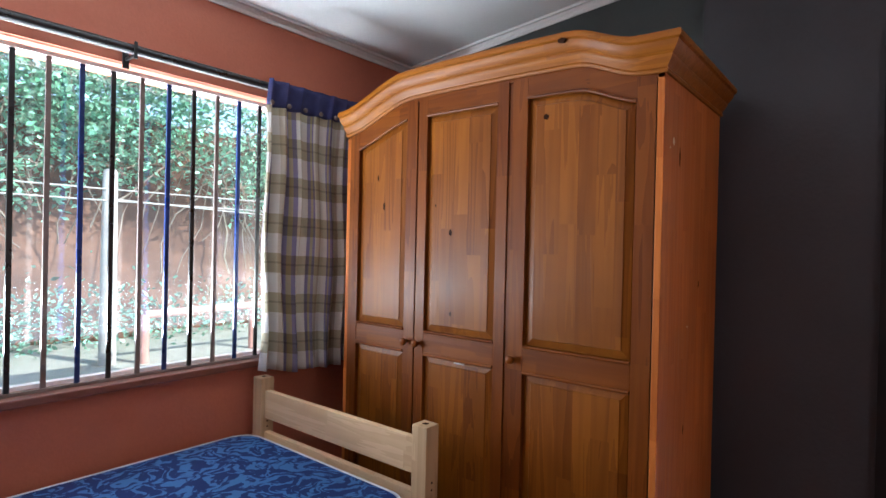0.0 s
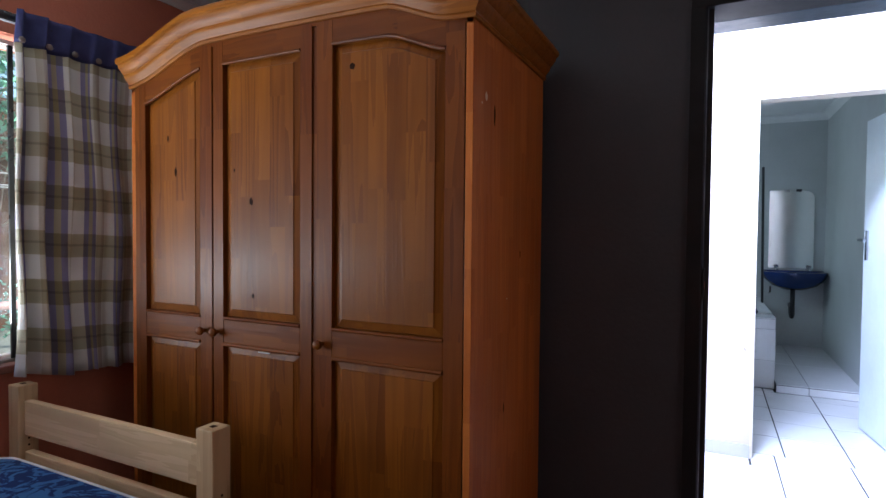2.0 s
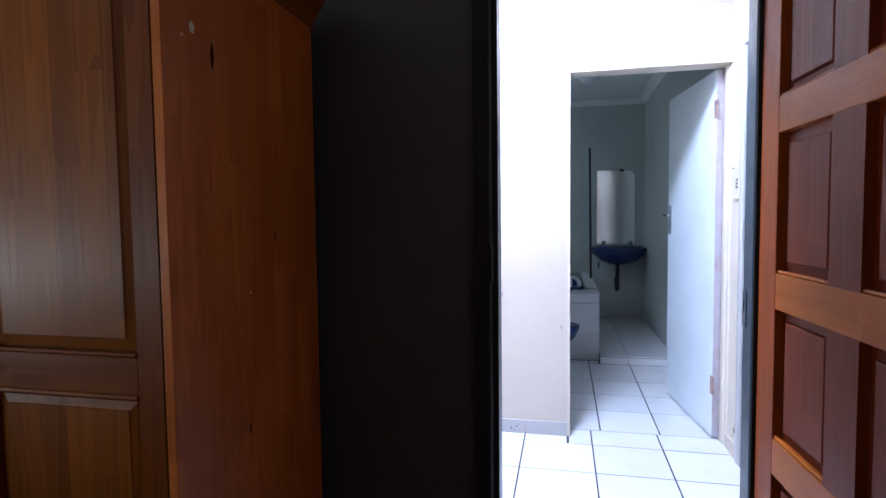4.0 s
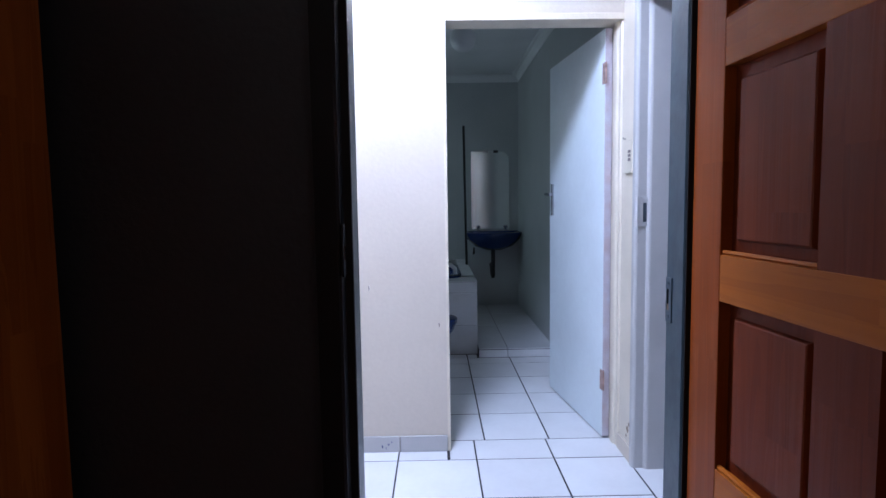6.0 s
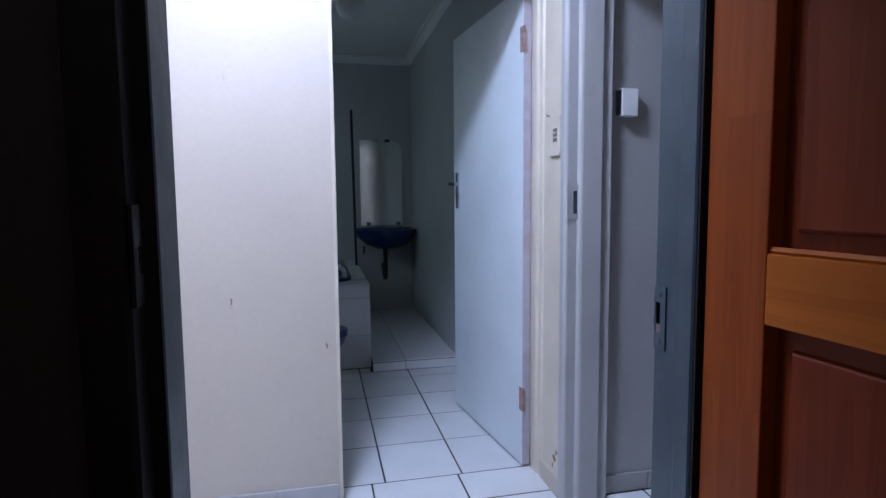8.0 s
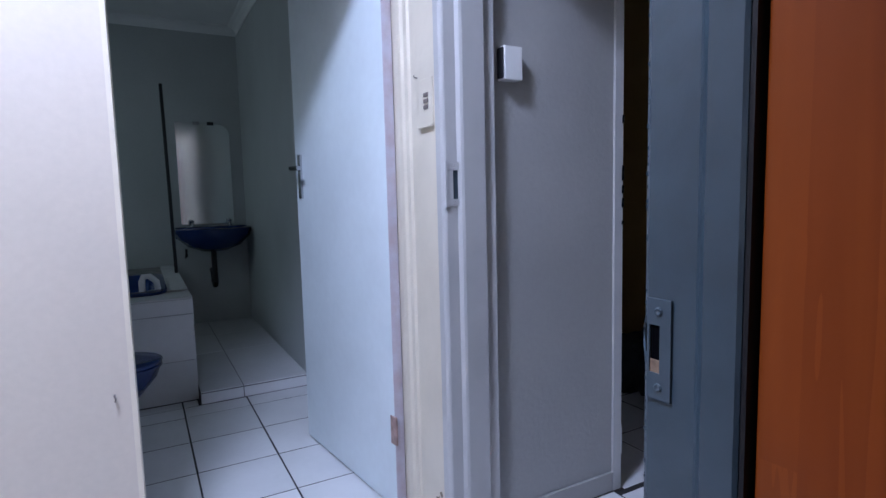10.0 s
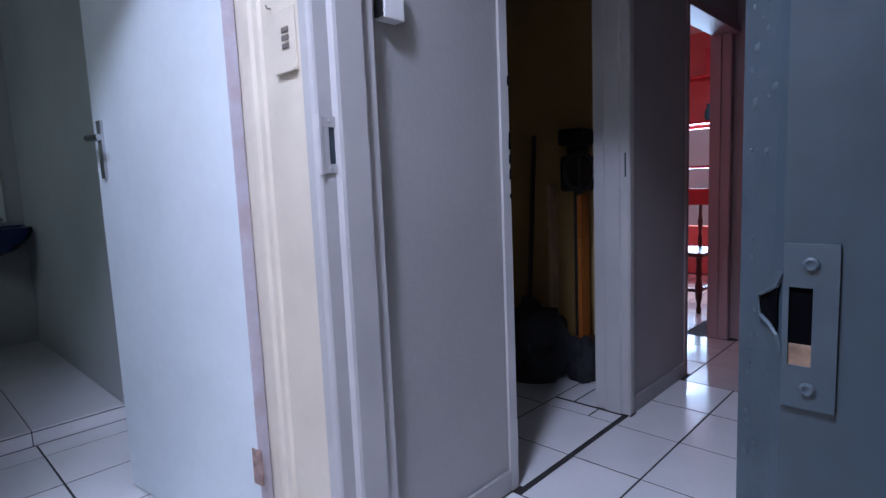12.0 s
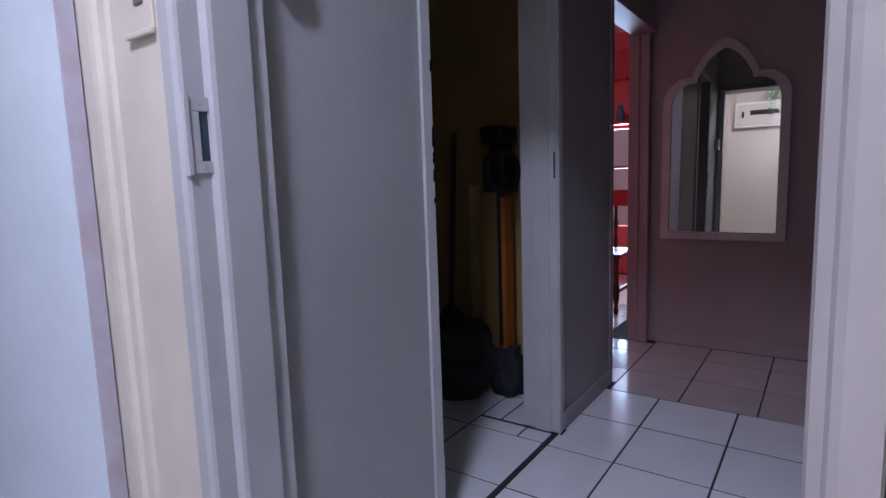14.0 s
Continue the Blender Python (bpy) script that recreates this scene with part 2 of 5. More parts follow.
M_TRUNK = mat("grey_twig_bark", (0.38, 0.31, 0.24), 0.9, 0.3, 10, 0.4, 40)
M_CONCRETE = mat("weathered_concrete", (0.55, 0.54, 0.50), 0.85, 0.15, 5, 0.3, 50)
M_ORANGEPIPE = mat("orange_pipe_enamel", (0.70, 0.38, 0.32), 0.5, 0.15, 8, 0.1, 50)


def leaf_material(name, c1, c2):
    m = mat(name, c1, 0.5, 0.2, 3.0, 0.1, 30, colour2=c2)
    nt = m.node_tree
    b = nt.nodes["Principled BSDF"]
    geo = nt.nodes.new("ShaderNodeNewGeometry")
    hs = nt.nodes.new("ShaderNodeHueSaturation")
    src = b.inputs["Base Color"].links[0].from_socket
    nt.links.new(src, hs.inputs["Color"])
    # The steep power term turns a few leaves near white, painting sun glints
    nt.links.new(maths(nt, "ADD", maths(nt, "ADD", maths(nt, "MULTIPLY", geo.outputs["Random Per Island"], 1.2), 0.4), maths(nt, "MULTIPLY", maths(nt, "POWER", geo.outputs["Random Per Island"], 14.0), 3.5)), hs.inputs["Value"])
    nt.links.new(hs.outputs[0], b.inputs["Base Color"])
    tl = nt.nodes.new("ShaderNodeBsdfTranslucent")
    ms = nt.nodes.new("ShaderNodeMixShader")
    ms.inputs[0].default_value = 0.4
    nt.links.new(hs.outputs[0], tl.inputs[0])
    nt.links.new(b.outputs[0], ms.inputs[1])
    nt.links.new(tl.outputs[0], ms.inputs[2])
    nt.links.new(ms.outputs[0], nt.nodes["Material Output"].inputs[0])
    return m


M_LEAF = leaf_material("bank_creeper_leaf", (0.27, 0.50, 0.34), (0.16, 0.38, 0.28))
M_LEAF2 = leaf_material("low_shrub_leaf", (0.26, 0.48, 0.36), (0.17, 0.38, 0.30))


def clear_glass(name, tint=(0.97, 0.99, 0.98), gloss=0.06):
    m = bpy.data.materials.new(name)
    m.use_nodes = True
    nt = m.node_tree
    nt.nodes.remove(nt.nodes["Principled BSDF"])
    tr = nt.nodes.new("ShaderNodeBsdfTransparent")
    tr.inputs[0].default_value = (*tint, 1)
    gl = nt.nodes.new("ShaderNodeBsdfGlossy")
    gl.inputs["Roughness"].default_value = 0.03
    mix = nt.nodes.new("ShaderNodeMixShader")
    mix.inputs[0].default_value = gloss
    nt.links.new(tr.outputs[0], mix.inputs[1])
    nt.links.new(gl.outputs[0], mix.inputs[2])
    # Dust veil on the pane; it also paints in the bright yard's haze
    dust_haze = nt.nodes.new("ShaderNodeBsdfTranslucent")
    dust_haze.inputs[0].default_value = (0.78, 0.86, 0.95, 1)
    mix2 = nt.nodes.new("ShaderNodeMixShader")
    mix2.inputs[0].default_value = 0.0045
    nt.links.new(mix.outputs[0], mix2.inputs[1])
    nt.links.new(dust_haze.outputs[0], mix2.inputs[2])
    nt.links.new(mix2.outputs[0], nt.nodes["Material Output"].inputs[0])
    return m


M_GLASS = clear_glass("window_glass")


def mirror_material(name, colour, rough):
    m = bpy.data.materials.new(name)
    m.use_nodes = True
    b = m.node_tree.nodes["Principled BSDF"]
    b.inputs["Base Color"].default_value, b.inputs["Metallic"].default_value = (*colour, 1), 1.0
    b.inputs["Roughness"].default_value = rough
    return m


M_MIRROR = mirror_material("mirror_silver", (0.80, 0.86, 0.85), 0.14)


def damask():
    m = bpy.data.materials.new("blue_damask_ticking")
    m.use_nodes = True
    nt = m.node_tree
    b = nt.nodes["Principled BSDF"]
    tc = nt.nodes.new("ShaderNodeTexCoord")
    warp = nt.nodes.new("ShaderNodeTexNoise")
    warp.inputs["Scale"].default_value, warp.inputs["Detail"].default_value = 7.0, 2
    nt.links.new(tc.outputs["Object"], warp.inputs["Vector"])
    va = nt.nodes.new("ShaderNodeVectorMath")
    va.operation = "MULTIPLY_ADD"
    va.inputs[1].default_value = (0.22, 0.22, 0.0)
    nt.links.new(warp.outputs["Color"], va.inputs[0])
    nt.links.new(tc.outputs["Object"], va.inputs[2])
    vo = nt.nodes.new("ShaderNodeTexVoronoi")
    vo.inputs["Scale"].default_value = 6.5
    nt.links.new(va.outputs[0], vo.inputs["Vector"])
    rings = maths(nt, "SINE", maths(nt, "MULTIPLY", vo.outputs["Distance"], 26.0))
    n2 = nt.nodes.new("ShaderNodeTexNoise")
    n2.inputs["Scale"].default_value, n2.inputs["Detail"].default_value, n2.inputs["Distortion"].default_value = 16.0, 2, 2.4
    nt.links.new(va.outputs[0], n2.inputs["Vector"])
    pat = maths(nt, "ADD", maths(nt, "MULTIPLY", rings, 0.30), maths(nt, "MULTIPLY", maths(nt, "SUBTRACT", n2.outputs[0], 0.5), 2.4))
    ramp = nt.nodes.new("ShaderNodeMapRange")
    ramp.inputs[1].default_value, ramp.inputs[2].default_value = 0.0, 0.12
    nt.links.new(pat, ramp.inputs[0])
    mix = nt.nodes.new("ShaderNodeMix")
    mix.data_type = "RGBA"
    mix.inputs[6].default_value, mix.inputs[7].default_value = (0.005, 0.021, 0.105, 1), (0.032, 0.12, 0.30, 1)
    nt.links.new(ramp.outputs[0], mix.inputs[0])
    nt.links.new(mix.outputs[2], b.inputs["Base Color"])
    nt.links.new(maths(nt, "SUBTRACT", 0.8, maths(nt, "MULTIPLY", ramp.outputs[0], 0.2)), b.inputs["Roughness"])
    b.inputs["Specular IOR Level"].default_value = 0.25
    return m


M_DAMASK = damask()
M_PIPING = mat("white_piping_cord", (0.62, 0.64, 0.68), 0.7, 0.1, 20)


def check_cloth():
    """Woven check in beige, white, indigo and olive, laid out along the cloth by its UV in metres."""
    m = bpy.data.materials.new("woven_check_cloth")
    m.use_nodes = True
    nt = m.node_tree
    b = nt.nodes["Principled BSDF"]
    uv = nt.nodes.new("ShaderNodeUVMap")
    sep = nt.nodes.new("ShaderNodeSeparateXYZ")
    nt.links.new(uv.outputs[0], sep.inputs[0])

    def bands(src, period, stops):
        fr = maths(nt, "FRACT", maths(nt, "DIVIDE", src, period))
        r = nt.nodes.new("ShaderNodeValToRGB")
        r.color_ramp.interpolation = "CONSTANT"
        while len(r.color_ramp.elements) < len(stops):
            r.color_ramp.elements.new(0.5)
        for e, (p, c) in zip(r.color_ramp.elements, stops):
            e.position, e.color = p, (*c, 1)
        nt.links.new(fr, r.inputs[0])
        return r.outputs[0]

    white, beige, indigo, olive = (0.68, 0.66, 0.63), (0.52, 0.48, 0.41), (0.24, 0.22, 0.35), (0.40, 0.35, 0.24)
    warp = bands(sep.outputs[0], 0.25, [(0.0, white), (0.34, indigo), (0.46, olive), (0.54, indigo), (0.66, white), (0.80, beige), (0.92, (0.44, 0.38, 0.34))])
    weft = bands(sep.outputs[1], 0.186, [(0.0, (0.9, 0.9, 0.9)), (0.46, (0.52, 0.48, 0.32)), (0.695, (0.32, 0.29, 0.18)), (0.745, (0.52, 0.48, 0.32)), (0.96, (0.9, 0.9, 0.9))])
    mix = nt.nodes.new("ShaderNodeMix")
    mix.data_type, mix.blend_type = "RGBA", "MULTIPLY"
    mix.inputs[0].default_value = 0.85
    nt.links.new(warp, mix.inputs[6])
    nt.links.new(weft, mix.inputs[7])
    nt.links.new(mix.outputs[2], b.inputs["Base Color"])
    b.inputs["Roughness"].default_value = 0.9
    n = nt.nodes.new("ShaderNodeTexNoise")
    n.inputs["Scale"].default_value = 500
    bn = nt.nodes.new("ShaderNodeBump")
    bn.inputs["Strength"].default_value, bn.inputs["Distance"].default_value = 0.2, 0.002
    nt.links.new(n.outputs[0], bn.inputs["Height"])
    nt.links.new(bn.outputs[0], b.inputs["Normal"])
    tl = nt.nodes.new("ShaderNodeBsdfTranslucent")
    ms = nt.nodes.new("ShaderNodeMixShader")
    ms.inputs[0].default_value = 0.15
    nt.links.new(mix.outputs[2], tl.inputs[0])
    nt.links.new(b.outputs[0], ms.inputs[1])
    nt.links.new(tl.outputs[0], ms.inputs[2])
    nt.links.new(ms.outputs[0], nt.nodes["Material Output"].inputs[0])
    return m


M_CHECK = check_cloth()

# ---- mesh helpers ----


def box(bm, x0, x1, y0, y1, z0, z1, bev=0.0):
    r = bmesh.ops.create_cube(bm, size=1.0)
    for v in r["verts"]:
        v.co = ((x0 + x1) / 2 + v.co.x * (x1 - x0), (y0 + y1) / 2 + v.co.y * (y1 - y0), (z0 + z1) / 2 + v.co.z * (z1 - z0))
    if bev:
        es = list({e for v in r["verts"] for e in v.link_edges})
        bmesh.ops.bevel(bm, geom=es, offset=bev, segments=2, profile=0.6, affect="EDGES")
    return bm


def boxes(*rows, bev=0.0):
    bm = bmesh.new()
    for r in rows:
        box(bm, *r, bev=bev)
    return bm


def prism(outline, axis, a, b):
    """A flat outline pushed from a to b along an axis. Outline in the two other axes, in x, y, z order."""
    bm = bmesh.new()

    def at(p, s):
        return {"x": (s, *p), "y": (p[0], s, p[1]), "z": (*p, s)}[axis]

    v0 = [bm.verts.new(at(p, a)) for p in outline]
    v1 = [bm.verts.new(at(p, b)) for p in outline]
    bm.faces.new(v0)
    bm.faces.new(v1[::-1])
    for i in range(len(outline)):
        j = (i + 1) % len(outline)
        bm.faces.new((v0[i], v1[i], v1[j], v0[j]))
    bmesh.ops.recalc_face_normals(bm, faces=bm.faces)
    return bm


def lathe(bm, profile, origin, axis=(0, 0, 1), seg=16):
    """Turn a profile of (radius, height) about an axis at origin."""
    q = Vector((0, 0, 1)).rotation_difference(Vector(axis)).to_matrix()
    o = Vector(origin)
    rings = []
    for r, h in profile:
        rings.append([bm.verts.new(o + q @ Vector((r * math.cos(2 * math.pi * i / seg), r * math.sin(2 * math.pi * i / seg), h))) for i in range(seg)])
    for k in range(len(rings) - 1):
        for i in range(seg):
            j = (i + 1) % seg
            bm.faces.new((rings[k][i], rings[k][j], rings[k + 1][j], rings[k + 1][i]))
    bm.faces.new(rings[0][::-1])
    bm.faces.new(rings[-1])
    return bm


def tube(bm, pts, r, seg=10):
    """A round bar through points."""
    pts = [Vector(p) for p in pts]
    rings = []
    for i, p in enumerate(pts):
        d = (pts[min(i + 1, len(pts) - 1)] - pts[max(i - 1, 0)]).normalized()
        q = Vector((0, 0, 1)).rotation_difference(d).to_matrix()
        rings.append([bm.verts.new(p + q @ Vector((r * math.cos(2 * math.pi * k / seg), r * math.sin(2 * math.pi * k / seg), 0))) for k in range(seg)])
    for a, b in zip(rings, rings[1:]):
        for k in range(seg):
            j = (k + 1) % seg
            bm.faces.new((a[k], a[j], b[j], b[k]))
    bm.faces.new(rings[0][::-1])
    bm.faces.new(rings[-1])
    return bm


def finish(bm, name, material, smooth=False):
    bmesh.ops.recalc_face_normals(bm, faces=bm.faces)
    me = bpy.data.meshes.new(name)
    bm.to_mesh(me)
    bm.free()
    me.materials.append(material)
    if smooth:
        me.shade_smooth()
        me.set_sharp_from_angle(angle=radians(38))
    return me


def part(name, bm, material, parent=None, label="", smooth=False):
    ob = new(name, finish(bm, name, material, smooth))
    if parent:
        ob.parent = parent
        ob.matrix_parent_inverse = parent.matrix_basis.inverted()
    if label:
        ob["label"] = label
    return ob


def thing(name, at, label, category, group="", kind=""):
    ob = new(name)
    ob.empty_display_size = 0.1
    ob.matrix_basis = pose(*at)
    return tagged(ob, label, category, group, kind)


def structure(name, bm, material, label="", smooth=False):
    return tagged(part(name, bm, material, None, label, smooth), category=name.split("_")[0], kind="structure")


# ---- large structure ----
H, HH = 2.48, 2.75  # wall height of the small rooms, ceiling height of the hall


def bedroom_ceiling(x):
    """The bedroom's ceiling rises from the window wall."""
    return 2.385 + 0.098 * (x + 2.15)


def under_slope(bm):
    """Trims the tops of a wall to the sloping ceiling."""
    for v in bm.verts:
        if abs(v.co.z - H) < 1e-4:
            v.co.z = bedroom_ceiling(v.co.x) + 0.004
    return bm


structure("floor_bedroom", boxes((-2.40, 2.2, -2.4, 2.15, -0.12, -0.002)), M_CARPET, "brown bedroom floor")
structure("ceiling_bedroom", prism([(-2.40, bedroom_ceiling(-2.40)), (2.2, bedroom_ceiling(2.2)), (2.2, bedroom_ceiling(2.2) + 0.1), (-2.40, bedroom_ceiling(-2.40) + 0.1)], "y", -2.4, 2.30), M_CEIL, "white painted ceiling boards")
structure("wall_west", under_slope(boxes((-2.40, -2.15, -2.4, -1.35, 0, H), (-2.40, -2.15, 1.45, 2.42, 0, H), (-2.40, -2.15, -1.35, 1.45, 0, 0.745), (-2.40, -2.15, -1.35, 1.45, 1.99, H))), M_ORANGE, "terracotta painted window wall")
structure("wall_north", under_slope(boxes((-0.455, 0.150, 2.15, 2.30, 0, H), (0.150, 1.055, 2.15, 2.30, 2.06, H), (1.055, 2.2, 2.15, 2.30, 0, H))), M_BLACK, "matt black painted wall")
structure("wall_north_recess", under_slope(boxes((-2.15, -0.4555, 2.20, 2.30, 0, H))), M_GREEN, "dark green painted wall behind the wardrobe")
# Unseen: west board cuts sky light, east roof and wall keep out sun
structure("roof_eave", boxes((-3.15, -2.4005, -2.6, 2.9, 2.37, 2.45), (2.2005, 4.4, -2.6, 2.1, 2.20, 2.28), (4.3, 4.4, -2.6, 2.1, 0.4, 2.20)), M_CEIL, "unseen white boards added to shade the window openings")
structure("wall_south", under_slope(boxes((-2.15, 2.2, -2.4, -2.2, 0, H))), M_ORANGE, "terracotta painted wall")
# The opening is added for the fill lamp; no window is known here
structure("wall_east", under_slope(boxes((2.0, 2.2, -2.2, -0.4, 0, H), (2.0, 2.2, 0.8, 2.15, 0, H), (2.0, 2.2, -0.4, 0.8, 0, 0.95), (2.0, 2.2, -0.4, 0.8, 2.05, H))), M_ORANGE, "terracotta painted wall")


def cornice(name, runs, material, size=0.07):
    """Coved cornice: runs of (axis, a, b, wall place, inward sign, top)."""
    bm = bmesh.new()
    prof = [(0, 0), (0, -size), (0.008, -size), (size * 0.28, -size * 0.62), (size * 0.62, -size * 0.28), (size, -0.012), (size, 0)]
    for axis, a, b, w, s, top in runs:
        ends = []
        for t in (a, b):
            tp = top(t) if callable(top) else top
            ends.append([bm.verts.new((t, w + s * d, tp + h) if axis == "x" else (w + s * d, t, tp + h)) for d, h in prof])
        bm.faces.new(ends[0])
        bm.faces.new(ends[1][::-1])
        for i in range(len(prof)):
            j = (i + 1) % len(prof)
            bm.faces.new((ends[0][i], ends[1][i], ends[1][j], ends[0][j]))
    return structure(name, bm, material, "white coved cornice")


cornice("trim_bedroom_cornice", [("y", -2.2, 2.20, -2.15, 1, bedroom_ceiling(-2.15) + 0.003), ("x", -2.11, -0.455, 2.20, -1, bedroom_ceiling), ("x", -0.455, 2.0, 2.15, -1, bedroom_ceiling)], M_CEIL, 0.042)

# hall and corridor
structure("floor_hall", boxes((-1.0, 1.42, 2.15, 3.66, -0.12, -0.0013), (1.42, 4.6, 2.15, 3.60, -0.12, -0.0013)), M_GROUT, "dark grout bed under the hall tiles")
structure("ceiling_hall", boxes((-1.0, 4.6, 2.301, 3.67, HH, HH + 0.1)), M_CEIL, "white hall ceiling")
structure("wall_hall_south", boxes((-1.0, 0.125, 2.301, 2.42, 0, HH), (0.125, 1.055, 2.301, 2.42, 2.06, HH), (1.055, 1.42, 2.301, 2.418, 0, HH)), M_CREAM, "cream painted hall wall")
structure("wall_corridor_south", boxes((1.42, 4.5, 2.30, 2.42, 0, HH)), M_GREYWALL, "grey painted corridor wall")
structure("wall_hall_west", boxes((-1.0, -0.8, 2.42, 3.55, 0, HH)), M_CREAM, "cream painted end wall of the hall")
structure("wall_hall_north", boxes((-1.0, 0.440, 3.55, 3.65, 0, HH), (0.440, 1.265, 3.55, 3.65, 2.035, HH)), M_CREAM, "cream painted hall wall with scuffs")
structure("wall_hall_pier", boxes((1.265, 1.40, 3.36, 3.67, 0, HH), (1.28, 1.40, 2.42, 2.44, 0, HH), (1.28, 1.40, 2.44, 3.36, 2.07, HH)), M_CREAMGLOSS, "cream painted wall beside the passage frame")
structure("wall_corridor_north", boxes((1.40, 1.985, 3.38, 3.53, 0, HH), (1.985, 2.7845, 3.38, 3.53, 2.06, HH)), M_GREYWALL, "grey painted corridor wall")
structure("wall_corridor_pier", boxes((2.785, 3.432, 3.335, 3.46, 0, HH), (3.432, 4.225, 3.335, 3.46, 1.895, HH), (4.225, 4.265, 3.38, 3.46, 0, HH)), M_GREYDIM, "grey wall, darkened for shade, between the store and the red room")
structure("wall_corridor_east", boxes((4.265, 4.45, 2.42, 3.46, 0, HH)), M_PINKLIT, "grey wall with pink light in its colour, behind the arched mirror")

# bathroom
structure("floor_bathroom", boxes((-0.75, 1.30, 3.66, 7.1, -0.12, -0.0013)), M_GROUT, "dark grout bed under the bathroom tiles")
structure("ceiling_bathroom", boxes((-0.75, 1.42, 3.652, 7.1, 2.56, 2.66)), M_CEIL, "white bathroom ceiling")
structure("wall_bathroom_back", boxes((-0.75, 1.42, 7.02, 7.15, 0, 2.56)), M_BATHWALL, "pale grey painted bathroom wall")
structure("wall_bathroom_right", boxes((1.30, 1.42, 3.6705, 7.02, 0, 2.56)), M_BATHWALL, "pale grey painted bathroom wall")
# Opening added here to admit the bath fill lamp
structure("wall_bathroom_left", boxes((-0.87, -0.75, 3.652, 5.6, 0, 2.56), (-0.87, -0.75, 6.4, 7.15, 0, 2.56), (-0.87, -0.75, 5.6, 6.4, 0, 1.4), (-0.87, -0.75, 5.6, 6.4, 2.1, 2.56)), M_BATHWALL, "pale grey painted bathroom wall")
structure("wall_bathroom_front", boxes((-0.75, 0.440, 3.651, 3.67, 0, 2.56), (0.440, 1.265, 3.651, 3.67, 2.035, 2.56)), M_BATHWALL, "pale grey painted bathroom wall")
cornice("trim_bathroom_cornice", [("x", -0.75, 1.30, 7.02, -1, 2.559), ("y", 3.67, 6.95, 1.30, -1, 2.558)], M_CEIL)

# store room and red room
structure("floor_store", boxes((1.42, 3.30, 3.60, 5.2, -0.12, -0.0013)), M_GROUT, "dark grout bed under the store tiles")
structure("wall_store", boxes((1.42, 1.52, 3.531, 5.2, 0, H), (3.28, 3.38, 3.461, 7.2, 0, H), (1.42, 3.28, 5.1, 5.2, 0, H)), M_YELLOW, "ochre painted store room wall")
structure("ceiling_store", boxes((1.42, 3.38, 3.461, 5.2, H, H + 0.1)), M_CEIL, "white store room ceiling")
structure("floor_red_room", boxes((3.38, 6.7, 3.60, 6.2, -0.12, -0.0013)), M_GROUT, "dark grout bed under the tiles")
structure("wall_red_room", boxes((3.38, 3.43, 3.467, 6.2, 0, H), (3.45, 6.6, 6.0, 6.2, 0, H), (6.6, 6.75, 3.461, 3.85, 0, H), (6.6, 6.75, 5.35, 6.2, 0, H), (6.6, 6.75, 3.85, 5.35, 0, 0.50), (6.6, 6.75, 3.85, 5.35, 1.52, H), (4.451, 6.6, 3.42, 3.46, 0, H)), M_RED, "salmon red painted wall")
structure("ceiling_red_room", boxes((3.381, 6.75, 3.461, 6.2, H, H + 0.1)), M_PINKCEIL, "pale pink ceiling")

# Added pale ground, bouncing light at the far window
structure("ground_east", boxes((6.751, 60, -20, 40, -0.40, -0.12)), M_CONCRETE, "pale concrete ground added beyond the far window")
# Added white backdrop that makes the far window read blue-white
structure("wall_yard", boxes((9.0, 9.2, -2.0, 12.0, -0.12, 1.75)), M_CEIL, "white backdrop wall added beyond the far window")

# ---- steel door frames ----


def jamb(name, outline, z1, material, parent, label=""):
    return part(name, prism(outline, "z", 0.0, z1), material, parent, label)


bed_frame = thing("door_1", (0.61, 2.28, 0), "pressed steel bedroom door frame, black and blue-grey gloss paint", "door frame", kind="structure")
left = [(0.140, 2.16), (0.140, 2.128), (0.186, 2.126), (0.192, 2.131), (0.196, 2.158), (0.212, 2.162), (0.213, 2.167), (0.140, 2.170)]
jamb("jamb", left, 2.045, M_BLACKGLOSS, bed_frame, "black gloss painted jamb")
jamb("jamb", [(0.140, 2.1705), (0.213, 2.1675), (0.213, 2.248), (0.209, 2.253), (0.140, 2.272)], 2.045, M_BLUEGREY, bed_frame, "blue-grey hall side of the jamb")
right = [(1.070, 2.266), (0.981, 2.266), (0.978, 2.270), (0.978, 2.306), (0.982, 2.311), (0.986, 2.316), (0.988, 2.321), (0.988, 2.382), (0.994, 2.389), (1.016, 2.408), (1.022, 2.414), (1.028, 2.420), (1.070, 2.420)]
jamb("jamb", right, 2.045, M_BLUEGREY, bed_frame, "lumpy blue-grey gloss painted jamb")
# Thin leg at x 0.982: black strip painting the shade of the hinge gap
jamb("jamb", [(1.070, 2.2655), (1.070, 2.134), (1.052, 2.130), (1.046, 2.136), (1.046, 2.2605), (0.982, 2.2605), (0.982, 2.2655)], 2.045, M_BLACKGLOSS, bed_frame, "black gloss painted bedroom edge of the jamb, with a strip for the shaded gap")
part("frame_head", boxes((0.140, 1.070, 2.131, 2.300, 2.046, 2.09), bev=0.004), M_BLACKGLOSS, bed_frame)
part("frame_head", boxes((0.140, 1.070, 2.3005, 2.436, 2.046, 2.09), bev=0.004), M_BLUEGREY, bed_frame)


